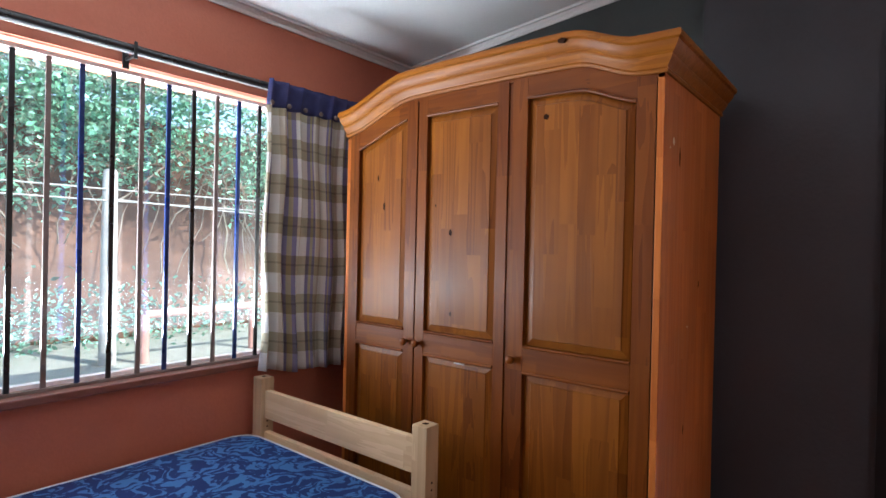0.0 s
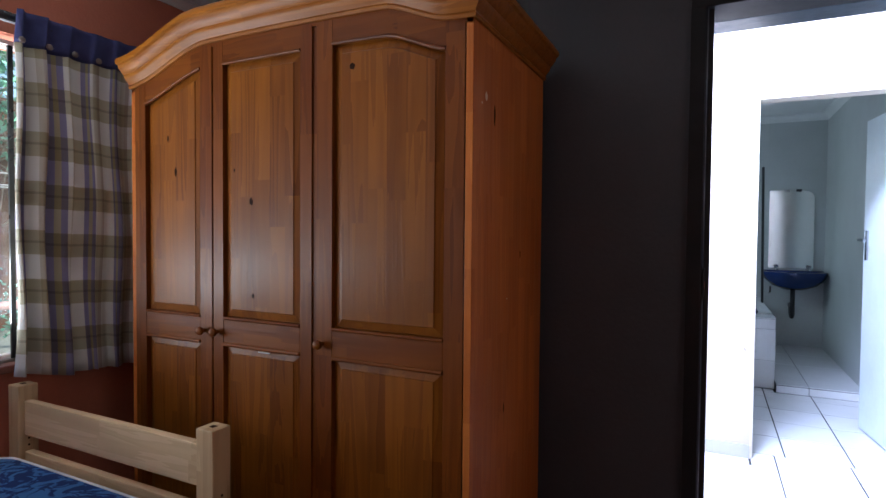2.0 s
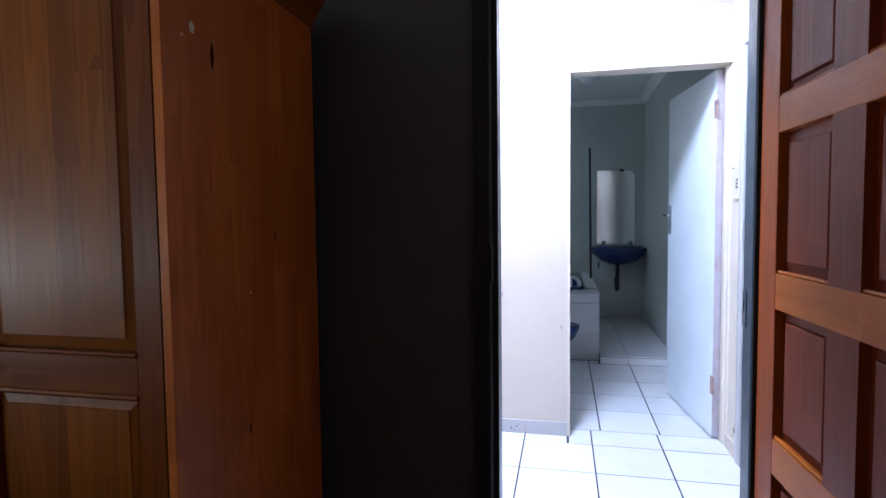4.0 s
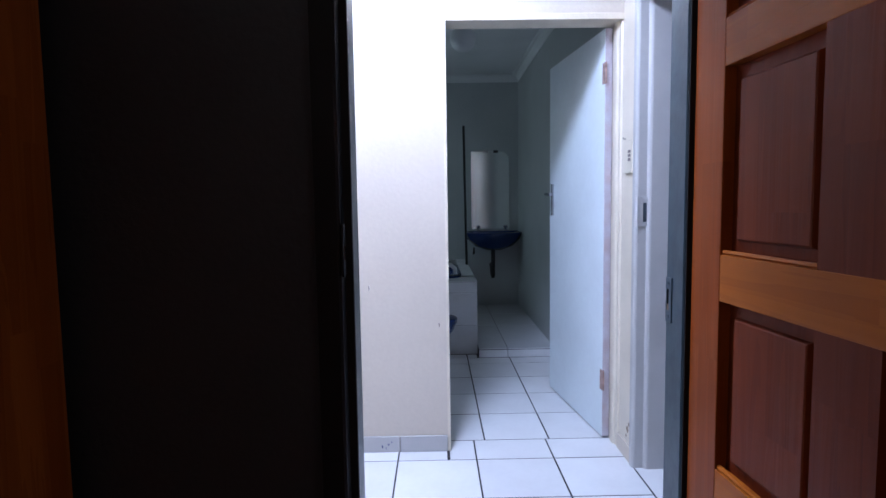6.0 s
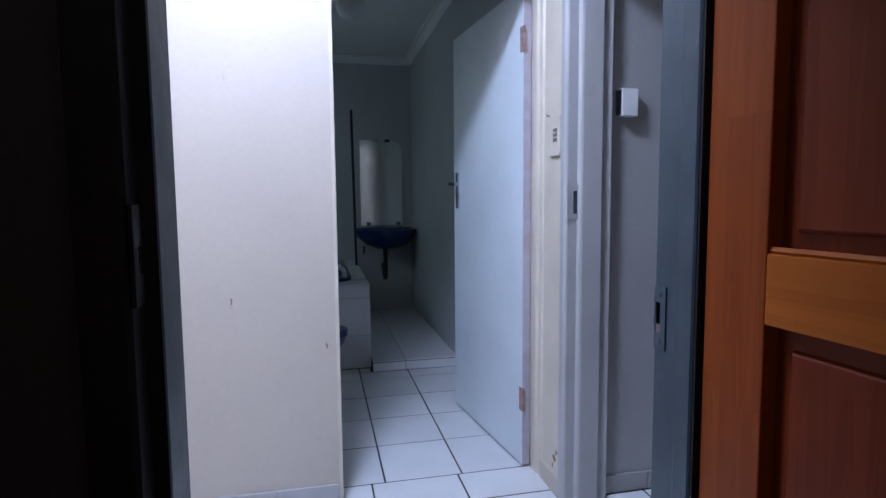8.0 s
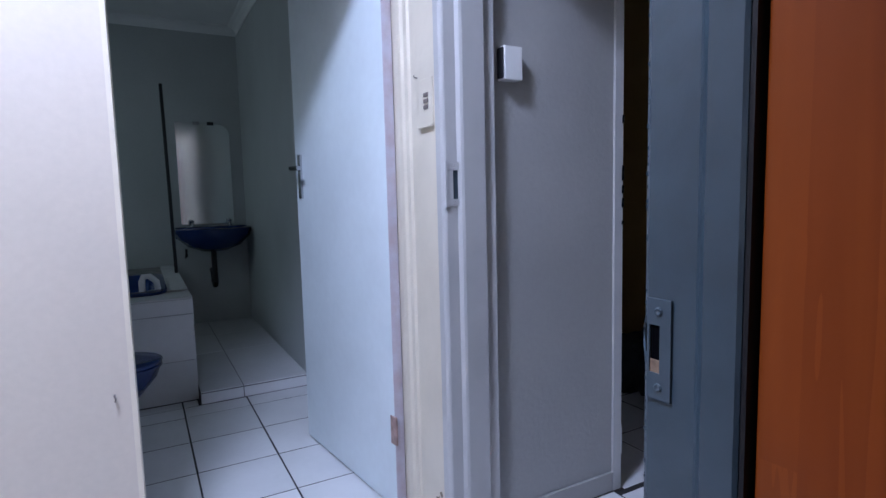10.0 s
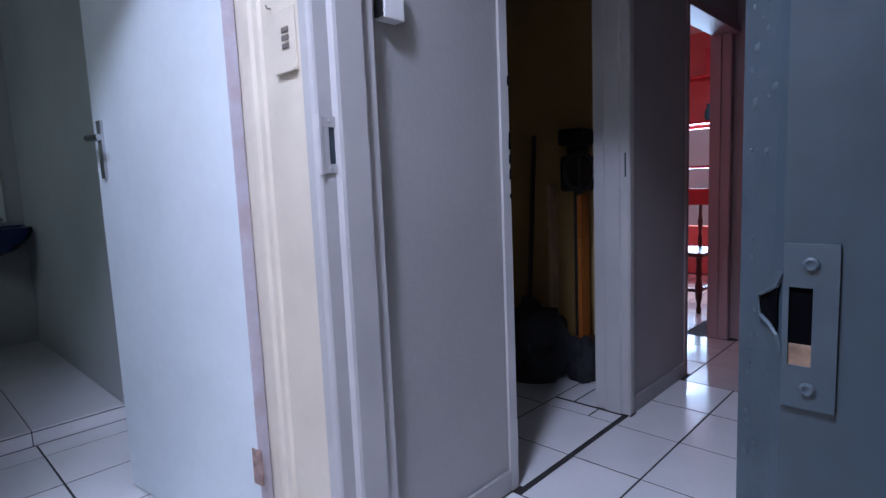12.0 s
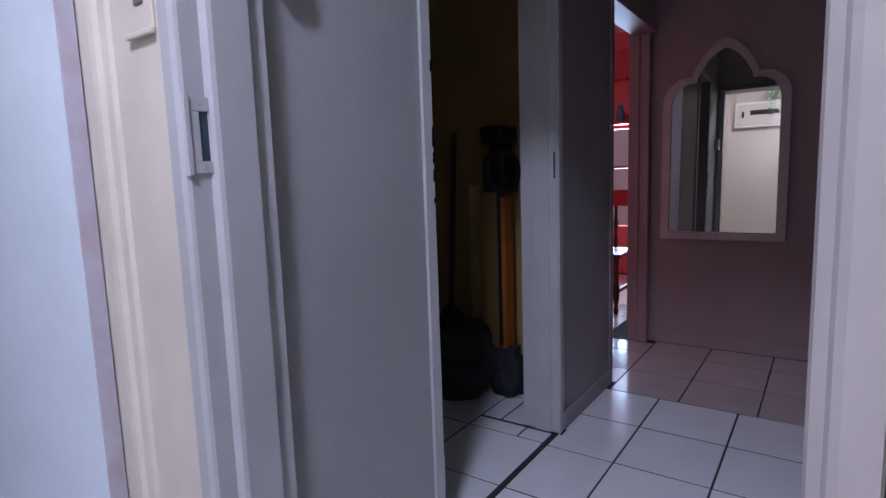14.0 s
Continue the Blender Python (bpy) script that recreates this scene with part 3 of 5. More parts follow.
def strike_plate(parent, x, y0, y1, z0, z1, s, material):
    """A lock keep let into a jamb: plate with screws, dark mouth, bare wood inside, curled lip. s: which way the plate faces in x."""
    bm = bmesh.new()
    hy0, hy1, hz0, hz1 = y1 - 0.0175, y1 - 0.0035, z0 + 0.030, z1 - 0.030
    for r in ((y0, y1, z0, hz0), (y0, y1, hz1, z1), (y0, hy0, hz0, hz1), (hy1, y1, hz0, hz1)):
        box(bm, min(x, x + s * 0.003), max(x, x + s * 0.003), *r)
    p = part("strike_plate", bm, material, parent, "painted steel lock keep with two screws")
    part("keyhole_mouth", boxes((min(x, x + s * 0.001), max(x, x + s * 0.001), hy0, hy1, hz0, hz1)), M_HOLE, p)
    part("bare_timber", boxes((min(x, x + s * 0.0016), max(x, x + s * 0.0016), hy0, hy1, hz0, hz0 + 0.015)), M_BAREWOOD, p)
    for z in (z0 + 0.014, z1 - 0.014):
        bm = bmesh.new()
        lathe(bm, [(0.0052, 0.0), (0.0050, 0.0012), (0.0034, 0.0020), (0.0012, 0.0010)], (x + s * 0.003, (y0 + y1) / 2, z), (s, 0, 0), 14)
        part("screw", bm, material, p, smooth=True)
    return p


plate = strike_plate(bed_frame, 0.988, 2.349, 2.381, 0.875, 0.990, -1, M_STEEL)
bm = bmesh.new()
LIP = [(0.9865, 2.382, 0.970), (0.988, 2.385, 0.960), (0.995, 2.392, 0.955), (1.003, 2.3995, 0.950), (1.006, 2.402, 0.942), (1.003, 2.399, 0.934), (0.994, 2.391, 0.930), (0.988, 2.385, 0.924), (0.9865, 2.382, 0.912)]
tube(bm, LIP, 0.0017, 6)
part("curled_lip", bm, M_STEEL, plate, smooth=True)
bm = bmesh.new()
rims = [[bm.verts.new((0.994 + 1.158 * (y - 2.389) + d, y, z)) for y, z in ((2.385, 0.961), (2.390, 0.955), (2.399, 0.949), (2.4005, 0.942), (2.398, 0.935), (2.390, 0.931), (2.385, 0.923))] for d in (-0.0012, 0.002)]
bm.faces.new(rims[0])
bm.faces.new(rims[1][::-1])
for i in range(7):
    bm.faces.new((rims[0][i], rims[1][i], rims[1][(i + 1) % 7], rims[0][(i + 1) % 7]))
part("lip_hollow", bm, M_HOLE, plate)
rng = random.Random(7)
for k in range(64):
    bm = bmesh.new()
    bmesh.ops.create_icosphere(bm, subdivisions=1, radius=1.0)
    z, r = rng.choice((rng.uniform(0.55, 1.60), rng.uniform(0.72, 1.22))), rng.choice((rng.uniform(0.0008, 0.002), rng.uniform(0.0018, 0.0032)))
    w = min(1.0, abs(rng.gauss(0, 0.45)))
    x, y = 1.0205 - 0.026 * w, 2.4125 - 0.0225 * w
    for v in bm.verts:
        v.co = (x + v.co.x * r * 0.09, y + v.co.y * r, z + v.co.z * r * 1.1)
    part("paint_lump", bm, M_BLUEGREY, bed_frame, smooth=True)
lkeep = part("strike_plate", boxes((0.1945, 0.199, 2.124, 2.152, 1.035, 1.145), bev=0.001), M_BLACKGLOSS, bed_frame)
part("keyhole_mouth", boxes((0.199, 0.2002, 2.129, 2.146, 1.070, 1.100)), M_CHROME, lkeep, "worn bright steel mouth")

bath_frame = thing("door_2", (0.86, 3.63, 0), "pressed steel bathroom door frame in cream gloss paint", "door frame", kind="structure")
jamb("jamb", [(1.266, 3.556), (1.257, 3.562), (1.255, 3.582), (1.247, 3.590), (1.244, 3.604), (1.244, 3.632), (1.251, 3.635), (1.251, 3.669), (1.268, 3.669), (1.268, 3.556)], 2.03, M_CREAMGLOSS, bath_frame)
jamb("jamb", [(0.436, 3.545), (0.448, 3.545), (0.450, 3.556), (0.450, 3.610), (0.444, 3.614), (0.444, 3.675), (0.436, 3.675)], 2.03, M_CREAMGLOSS, bath_frame)
part("frame_head", boxes((0.436, 1.268, 3.546, 3.674, 2.016, 2.045), bev=0.003), M_CREAMGLOSS, bath_frame)

pass_frame = thing("door_3", (1.34, 2.9, 0), "pressed steel passage frame in lilac white gloss paint", "door frame", kind="structure")
north = [(1.250, 3.372), (1.250, 3.345), (1.256, 3.338), (1.262, 3.335), (1.298, 3.335), (1.306, 3.324), (1.314, 3.321), (1.388, 3.323), (1.392, 3.343), (1.434, 3.340), (1.438, 3.350), (1.438, 3.379), (1.402, 3.379), (1.402, 3.372)]
jamb("jamb", north, 2.04, M_WHITEFRAME, pass_frame)
jamb("jamb", [(x, 5.797 - y) for x, y in north], 2.04, M_SOUTHJAMB, pass_frame)
part("frame_head", boxes((1.250, 1.438, 2.45, 3.345, 2.0405, 2.085), bev=0.004), M_WHITEFRAME, pass_frame)
keep = part("strike_plate", boxes((1.264, 1.3045, 3.3305, 3.3352, 1.078, 1.098), (1.264, 1.3045, 3.3305, 3.3352, 1.180, 1.204), (1.264, 1.282, 3.3305, 3.3352, 1.098, 1.180), (1.255, 1.264, 3.327, 3.337, 1.074, 1.206), (1.300, 1.3045, 3.3305, 3.3352, 1.098, 1.180), bev=0.001), M_WHITEFRAME, pass_frame, "painted-over lock keep")
# Flat dark face painting the shade inside the keep's slot
part("keyhole_mouth", boxes((1.282, 1.300, 3.3338, 3.3348, 1.098, 1.180)), M_STEEL, keep)
for z in (1.088, 1.193):
    bm = bmesh.new()
    lathe(bm, [(0.004, 0.0), (0.0036, 0.001), (0.001, 0.0014)], (1.285, 3.3305, z), (0, -1, 0), 10)
    part("screw", bm, M_WHITEFRAME, keep, smooth=True)

store_frame = thing("door_4", (2.38, 3.45, 0), "pressed steel store room door frame in chipped pale paint", "door frame", kind="structure")
jamb("jamb", [(1.960, 3.378), (1.960, 3.368), (1.994, 3.364), (2.000, 3.370), (2.000, 3.534), (1.990, 3.538), (1.990, 3.378)], 2.03, M_WHITEFRAME, store_frame)
jamb("jamb", [(2.812, 3.333), (2.812, 3.326), (2.772, 3.324), (2.765, 3.330), (2.765, 3.362), (2.757, 3.367), (2.757, 3.432), (2.765, 3.437), (2.765, 3.488), (2.784, 3.488), (2.784, 3.333)], 2.03, M_WHITEFRAME, store_frame)
part("frame_head", boxes((1.960, 2.812, 3.366, 3.487, 2.031, 2.075), bev=0.003), M_WHITEFRAME, store_frame)
for z0, z1 in ((1.345, 1.375), (1.145, 1.20), (1.10, 1.13), (1.05, 1.085), (0.99, 1.005)):
    part("paint_chip", prism([(1.989, z0), (1.9965, z0 + 0.006), (1.994, (z0 + z1) / 2), (1.997, z1 - 0.004), (1.991, z1), (1.9895, (z0 + z1) / 2)], "y", 3.3605, 3.366), M_HOLE, store_frame, "dark chip in the paint")
part("hinge", boxes((1.9975, 2.008, 3.372, 3.382, 0.13, 0.24), bev=0.001), M_WHITEPLASTIC, store_frame, "painted butt hinge")
part("hinge", boxes((2.7625, 2.7655, 3.338, 3.345, 1.045, 1.145), bev=0.001), M_STEEL, store_frame, "slim steel keep")

red_frame = thing("door_5", (3.75, 3.5, 0), "pressed steel door frame to the red room", "door frame", kind="structure")
jamb("jamb", [(3.407, 3.334), (3.407, 3.327), (3.439, 3.325), (3.445, 3.330), (3.445, 3.466), (3.433, 3.466), (3.433, 3.334)], 1.87, M_PINKLIT, red_frame)
jamb("jamb", [(4.263, 3.379), (4.263, 3.360), (4.216, 3.358), (4.210, 3.364), (4.210, 3.412), (4.202, 3.418), (4.202, 3.478), (4.224, 3.478), (4.224, 3.379)], 1.87, M_PINKLIT, red_frame)
part("frame_head", boxes((3.407, 4.263, 3.326, 3.465, 1.8705, 1.915), bev=0.003), M_PINKLIT, red_frame)

# tile skirtings
skirt = thing("baseboard", (0, 3.5, 0), "cut tile skirting along the hall and corridor walls", "skirting", kind="structure")
for x0, x1 in ((-0.80, -0.48), (-0.476, -0.13), (-0.126, 0.203), (0.207, 0.434)):
    part("tile", boxes((x0, x1, 3.538, 3.5495, 0.001, 0.078), bev=0.002), M_WHITEFRAME, skirt)
for x0, x1, y, paint in ((1.44, 1.632, 3.38, M_GREYWALL), (1.635, 1.958, 3.38, M_GREYWALL), (2.815, 3.02, 3.335, M_GREYDIM), (3.023, 3.405, 3.335, M_GREYDIM)):
    part("tile", boxes((x0, x1, y - 0.012, y - 0.0005, 0.001, 0.072), bev=0.002), paint, skirt)
for y0, y1 in ((2.43, 2.68), (2.683, 2.99), (2.993, 3.32)):
    part("tile", boxes((4.253, 4.2645, y0, y1, 0.001, 0.078), bev=0.002), M_PINKLIT, skirt)
part("tile", boxes((1.2525, 1.2645, 3.375, 3.553, 0.001, 0.075), bev=0.002), M_CREAM, skirt)

M_GRIME = mat("brown_grime", (0.055, 0.038, 0.030), 0.9, 0.3, 40, 0.2, 120)
grime = thing("floor_grime", (2.78, 3.32, 0), "brown grime along the foot of the store door jamb", "grime", kind="structure")
for x0, x1, y0, y1 in ((2.750, 2.7645, 3.330, 3.485), (2.757, 2.812, 3.316, 3.3235), (4.196, 4.214, 3.352, 3.3575), (1.960, 2.002, 3.3575, 3.3635)):
    part("dirt_line", boxes((x0, x1, y0, y1, 0.0005, 0.0035)), M_GRIME, grime)

# ---- bedroom window ----
win = thing("window_1", (-2.28, 0.05, 0.745), "steel window with painted burglar bars and a brown sill", "window", kind="structure")
part("window_frame", boxes((-2.300, -2.262, -1.35, 1.45, 0.745, 0.768), (-2.300, -2.262, -1.35, 1.45, 1.968, 1.99), (-2.300, -2.262, -1.35, -1.31, 0.768, 1.968), (-2.300, -2.262, 1.41, 1.45, 0.768, 1.968), bev=0.003), M_WHITEPLASTIC, win, "white painted steel frame")
part("window_sill", boxes((-2.262, -2.125, -1.36, 1.46, 0.722, 0.752), bev=0.005), mat("brown_sill_paint", (0.23, 0.085, 0.06), 0.4, 0.15, 8), win, "brown painted sill")
pane = part("pane", boxes((-2.285, -2.280, -1.31, 1.41, 0.768, 1.968)), M_GLASS, win)
pane.visible_shadow = False
part("bar_rail", boxes((-2.190, -2.178, -1.35, 1.45, 1.955, 1.972), bev=0.001), M_WHITEPLASTIC, win, "pale flat rail")
part("bar_rail", boxes((-2.190, -2.178, -1.35, 1.45, 0.7525, 0.765), bev=0.001), M_BARBROWN, win, "flat bottom rail")
# Tints put reflections into the dark bars' colour; some of the blue is paint
BAR_TINTS = (M_BARBLACK, M_BARBROWN, M_BARBLUE)
for i in range(1, 26):
    y = 0.230 + 0.106 * (i - 15)
    part("burglar_bar", boxes((-2.189, -2.179, y - 0.0085, y + 0.0085, 0.7655, 1.9545), bev=0.001), BAR_TINTS[(i - 15) % 3], win)

# ---- things ----
# bedroom: wardrobe
WX0, WX1, WY0, WY1 = -1.800, -0.372, 1.405, 2.09
ward = thing("wardrobe", ((WX0 + WX1) / 2, 1.75, 0), "amber lacquered pine wardrobe with three panelled doors and an arched cornice", "wardrobe")


def smooth01(t):
    t = max(0.0, min(1.0, t))
    return t * t * (3 - 2 * t)


def crown_top(x):
    """Height of the cornice's upper edge: flat ends, a swept rise, a gently bowed middle."""
    e = min(x - WX0, WX1 - x)
    if x < (WX0 + WX1) / 2:
        return 1.905 + 0.103 * smooth01(e / 0.42) + 0.016 * (1 - ((x - (WX0 + WX1) / 2) / 0.73) ** 2)
    return 1.950 + 0.058 * smooth01((e - 0.07) / 0.22) + 0.016 * (1 - ((x - (WX0 + WX1) / 2) / 0.73) ** 2)


def crown_drop(x):
    return 0.105


part("side_panel", boxes((WX1 - 0.022, WX1, WY0 + 0.001, WY1, 0, 1.90), bev=0.002), M_PINE_LIT, ward)
part("side_panel", boxes((WX0, WX0 + 0.022, WY0 + 0.001, WY1, 0, 1.90), bev=0.002), M_PINE_LIT, ward)
part("back_panel", boxes((WX0 + 0.022, WX1 - 0.022, WY1 - 0.012, WY1 - 0.002, 0.05, 1.895)), M_PINE, ward)
part("plinth", boxes((WX0 + 0.022, WX1 - 0.022, WY0 + 0.02, WY0 + 0.045, 0, 0.085)), M_PINE_H, ward)
part("bottom_panel", boxes((WX0 + 0.022, WX1 - 0.022, WY0 + 0.045, WY1 - 0.012, 0.06, 0.085)), M_PINE_H, ward)
part("top_panel", boxes((WX0 + 0.002, WX1 - 0.002, WY0 + 0.02, WY1 - 0.001, 1.880, 1.8985)), M_PINE_H, ward)
n = 40
face = [(WX0 + 0.001 + (WX1 - WX0 - 0.002) * i / n,) for i in range(n + 1)]
outline = [(x, crown_top(x) - 0.012) for (x,) in face] + [(x, crown_top(x) - crown_drop(x) - 0.012) for (x,) in reversed(face)]
part("fascia", prism(outline, "y", WY0 + 0.001, WY0 + 0.019), M_PINE_H, ward)

# moulded cornice swept round the left end, the front and the right end
prof = [(0.000, 0.00), (0.008, 0.00), (0.011, 0.08), (0.008, 0.14), (0.012, 0.20), (0.022, 0.30), (0.027, 0.40), (0.027, 0.45), (0.034, 0.50), (0.046, 0.64), (0.050, 0.76), (0.058, 0.80), (0.060, 0.90), (0.056, 1.00), (0.0, 1.0)]
bm = bmesh.new()
rings = []
sections = [((WX0, y), (-0.12, 0)) for y in np.linspace(WY1, WY0 + 0.04, 8)] + [((WX0, WY0), (-0.12, -1))]
sections += [((x, WY0), (0, -1)) for x in np.linspace(WX0 + 0.03, WX1 - 0.03, 46)]
sections += [((WX1, WY0), (1, -1))] + [((WX1, y), (1, 0)) for y in np.linspace(WY0 + 0.04, WY1, 8)]
for (x, y), (dx, dy) in sections:
    top = crown_top(min(max(x, WX0), WX1))
    ring = []
    for d, h in prof:
        ring.append(bm.verts.new((x + dx * d, y + dy * d, top - crown_drop(x) * (1 - h))))
    rings.append(ring)
for a, b in zip(rings, rings[1:]):
    for k in range(len(prof) - 1):
        bm.faces.new((a[k], b[k], b[k + 1], a[k + 1]))
bm.faces.new(rings[0])
bm.faces.new(rings[-1])
part("cornice", bm, M_PINE_CROWN_LIT, ward, "moulded arched cornice with worn edges, window light put into its tone", smooth=True)


def swept(x0, x1, z0, top, inset=0.0, k=16):
    """Outline whose top edge follows the cornice (top: its distance below it), or is level at a height."""
    pts = [(x0 + inset, z0 + inset), (x1 - inset, z0 + inset)]
    for i in range(k + 1):
        x = x1 - inset + (x0 - x1 + 2 * inset) * i / k
        z = 0.867 if top == "low" else crown_top(x) - top if top < 1 else top
        pts.append((x, z - inset))
    return pts


def raised_panel(name, x0, x1, z0, top, y, parent, material):
    """A raised and fielded panel: sunk border, sloping bevel, flat field."""
    bm = bmesh.new()
    loops = []
    for inset, dy in ((0.0, 0.012), (0.008, 0.013), (0.010, 0.009), (0.034, 0.003), (0.036, 0.000)):
        loops.append([bm.verts.new((px, y + dy, pz)) for px, pz in swept(x0, x1, z0, top, inset)])
    m = len(loops[0])
    for a, b in zip(loops, loops[1:]):
        for i in range(m):
            j = (i + 1) % m
            bm.faces.new((a[i], a[j], b[j], b[i]))
    bm.faces.new(loops[-1])
    bm.faces.new(loops[0][::-1])
    return part(name, bm, material, parent)


def wardrobe_door(x0, x1, arch, knob_x, sw):
    y0, y1 = WY0, WY0 + 0.022
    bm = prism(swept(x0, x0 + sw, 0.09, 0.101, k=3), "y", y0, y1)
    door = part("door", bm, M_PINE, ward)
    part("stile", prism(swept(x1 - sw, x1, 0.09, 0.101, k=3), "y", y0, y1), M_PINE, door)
    a, b = x0 + sw, x1 - sw
    top = 0.178 if arch else 1.842
    edge = swept(a, b, 0, top)[2:]
    part("rail", prism(swept(a, b, 0, 0.102)[2:] + edge[::-1], "y", y0 + 0.0008, y1 - 0.0008), M_PINE_H, door)
    part("rail", boxes((a, b, y0 + 0.0008, y1 - 0.0008, 0.868, 0.952), bev=0.003), M_PINE_H, door)
    part("rail", boxes((a, b, y0 + 0.0008, y1 - 0.0008, 0.091, 0.175), bev=0.003), M_PINE_H, door)
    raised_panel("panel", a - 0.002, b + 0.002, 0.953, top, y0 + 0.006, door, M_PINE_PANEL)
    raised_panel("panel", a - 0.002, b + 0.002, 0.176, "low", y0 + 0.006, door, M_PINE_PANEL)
    # ovolo beading above and below the mid rail and along the panel's head
    for z, r in ((0.955, 0.006), (0.863, 0.007)):
        bm = bmesh.new()
        tube(bm, [(a + 0.002, y0 + 0.001, z), (b - 0.002, y0 + 0.001, z)], r, 8)
        part("beading", bm, M_PINE_H, door, smooth=True)
    bm = bmesh.new()
    tube(bm, [(px, y0 + 0.001, pz - 0.003) for px, pz in edge], 0.006, 8)
    part("beading", bm, M_PINE_H, door, smooth=True)
    bm = bmesh.new()
    lathe(bm, [(0.007, 0.0), (0.007, 0.010), (0.012, 0.014), (0.016, 0.021), (0.015, 0.028), (0.009, 0.032), (0.002, 0.0335)], (knob_x, y0, 0.906), (0, -1, 0), 16)
    part("knob", bm, M_PINE_H, door, "turned pine knob", smooth=True)
    return door


d1 = wardrobe_door(-1.778, -1.368, True, -1.405, 0.058)
d2 = wardrobe_door(-1.360, -0.925, False, -1.340, 0.046)
d3 = wardrobe_door(-0.905, -0.397, True, -0.883, 0.060)
part("post", boxes((-0.9235, -0.9065, WY0 + 0.006, WY0 + 0.03, 0.09, 1.905)), M_PINE, ward)


def ellipse(cx, cz, rx, rz, k=12, wob=0.15):
    return [(cx + rx * math.cos(2 * math.pi * i / k) * (1 + wob * math.sin(i * 2.7)), cz + rz * math.sin(2 * math.pi * i / k) * (1 + wob * math.cos(i * 1.9))) for i in range(k)]


for door, x, z, rx, rz in ((d3, -0.774, 1.765, 0.010, 0.010), (d2, -1.187, 1.361, 0.008, 0.012), (d2, -1.18, 1.04, 0.005, 0.008), (d1, -1.560, 1.475, 0.006, 0.016), (d1, -1.60, 1.60, 0.004, 0.012), (d2, -1.265, 1.47, 0.003, 0.006)):
    part("knot", prism(ellipse(x, z, rx, rz), "y", WY0 + 0.0050, WY0 + 0.0075), M_KNOT, door, "dark knot in the pine")
for y, z, ry, rz in ((1.571, 1.611, 0.006, 0.030), (1.83, 1.19, 0.004, 0.012), (1.68, 0.70, 0.004, 0.016)):
    part("knot", prism(ellipse(y, z, ry, rz), "x", WX1 - 0.001, WX1 + 0.0006), M_KNOT, ward, "dark knot in the pine")
for y, z, ry, rz in ((1.503, 1.654, 0.009, 0.012), (1.47, 1.63, 0.003, 0.003), (1.70, 1.05, 0.004, 0.003)):
    part("scuff", prism(ellipse(y, z, ry, rz), "x", WX1 - 0.001, WX1 + 0.0008), M_STICKER, ward, "pale scuff")
part("knot", prism(ellipse(-0.688, 1.992, 0.015, 0.008), "y", WY0 - 0.0615, WY0 - 0.052), M_KNOT, ward, "dark knot in the cornice")
part("scuff", boxes((-1.15, -1.10, WY0 - 0.0012, WY0 + 0.001, 0.851, 0.855)), M_STICKER, d2, "pale scratch")

# bed
bed = thing("bed", (-1.6, 0.2, 0), "raw pine single bed with a slatted foot end", "bed")
for x in (-2.075, -1.10):
    for y in (1.178, -0.90):
        p = part("bed_post", boxes((x - 0.033, x + 0.033, y - 0.033, y + 0.033, 0, 0.695), bev=0.004), M_RAW_UP, bed)
        part("dowel", boxes((x - 0.009, x + 0.009, y - 0.009, y + 0.009, 0.693, 0.6965), bev=0.002), M_KNOT, p, "dark dowel end")
        for z in (0.44, 0.475, 0.50):
            bm = bmesh.new()
            lathe(bm, [(0.004, 0), (0.004, 0.001)], (x + 0.033, y, z), (1, 0, 0), 10)
            part("screw_hole", bm, M_KNOT, p)
for y in (1.178, -0.90):
    part("end_rail", boxes((-2.042, -1.133, y - 0.014, y + 0.014, 0.515, 0.640), bev=0.004), M_RAW, bed)
    part("end_rail", boxes((-2.042, -1.133, y - 0.014, y + 0.014, 0.385, 0.455), bev=0.004), M_RAW, bed)
for x in (-2.075, -1.10):
    part("side_rail", boxes((x - 0.014, x + 0.014, -0.867, 1.145, 0.22, 0.32), bev=0.004), M_RAW_UP, bed)
for i in range(11):
    part("slat", boxes((-2.06, -1.115, -0.80 + i * 0.185, -0.73 + i * 0.185, 0.236, 0.254)), M_RAW, bed)


bed.matrix_basis = pose(-1.565, 0.165, 0)


def rounded_rect(x0, x1, y0, y1, r, k=8):
    pts = []
    for cx, cy, a in ((x1 - r, y0 + r, -90), (x1 - r, y1 - r, 0), (x0 + r, y1 - r, 90), (x0 + r, y0 + r, 180)):
        for i in range(k + 1):
            t = radians(a + 90 * i / k)
            pts.append((cx + r * math.cos(t), cy + r * math.sin(t)))
    return pts


matt = thing("mattress", (-1.6, 0.15, 0.255), "blue damask mattress with white piping lying on the bed", "mattress")
bm = bmesh.new()
loops = []
for inset, z in ((0.012, 0.256), (0.0, 0.272), (0.0, 0.425), (0.012, 0.444), (0.06, 0.452), (0.20, 0.458)):
    loops.append([bm.verts.new((x, y, z + 0.004 * math.sin(7 * x) * math.sin(5 * y) * (inset > 0.03))) for x, y in rounded_rect(-2.118 + inset, -1.062 - 0.045 - inset, -0.84 + inset, 1.125 - inset, 0.10 - 0.3 * min(inset, 0.2))])
for a, b in zip(loops, loops[1:]):
    for i in range(len(a)):
        j = (i + 1) % len(a)
        bm.faces.new((a[i], a[j], b[j], b[i]))
bm.faces.new(loops[-1])
bm.faces.new(loops[0][::-1])
part("cover", bm, M_DAMASK, matt, smooth=True)
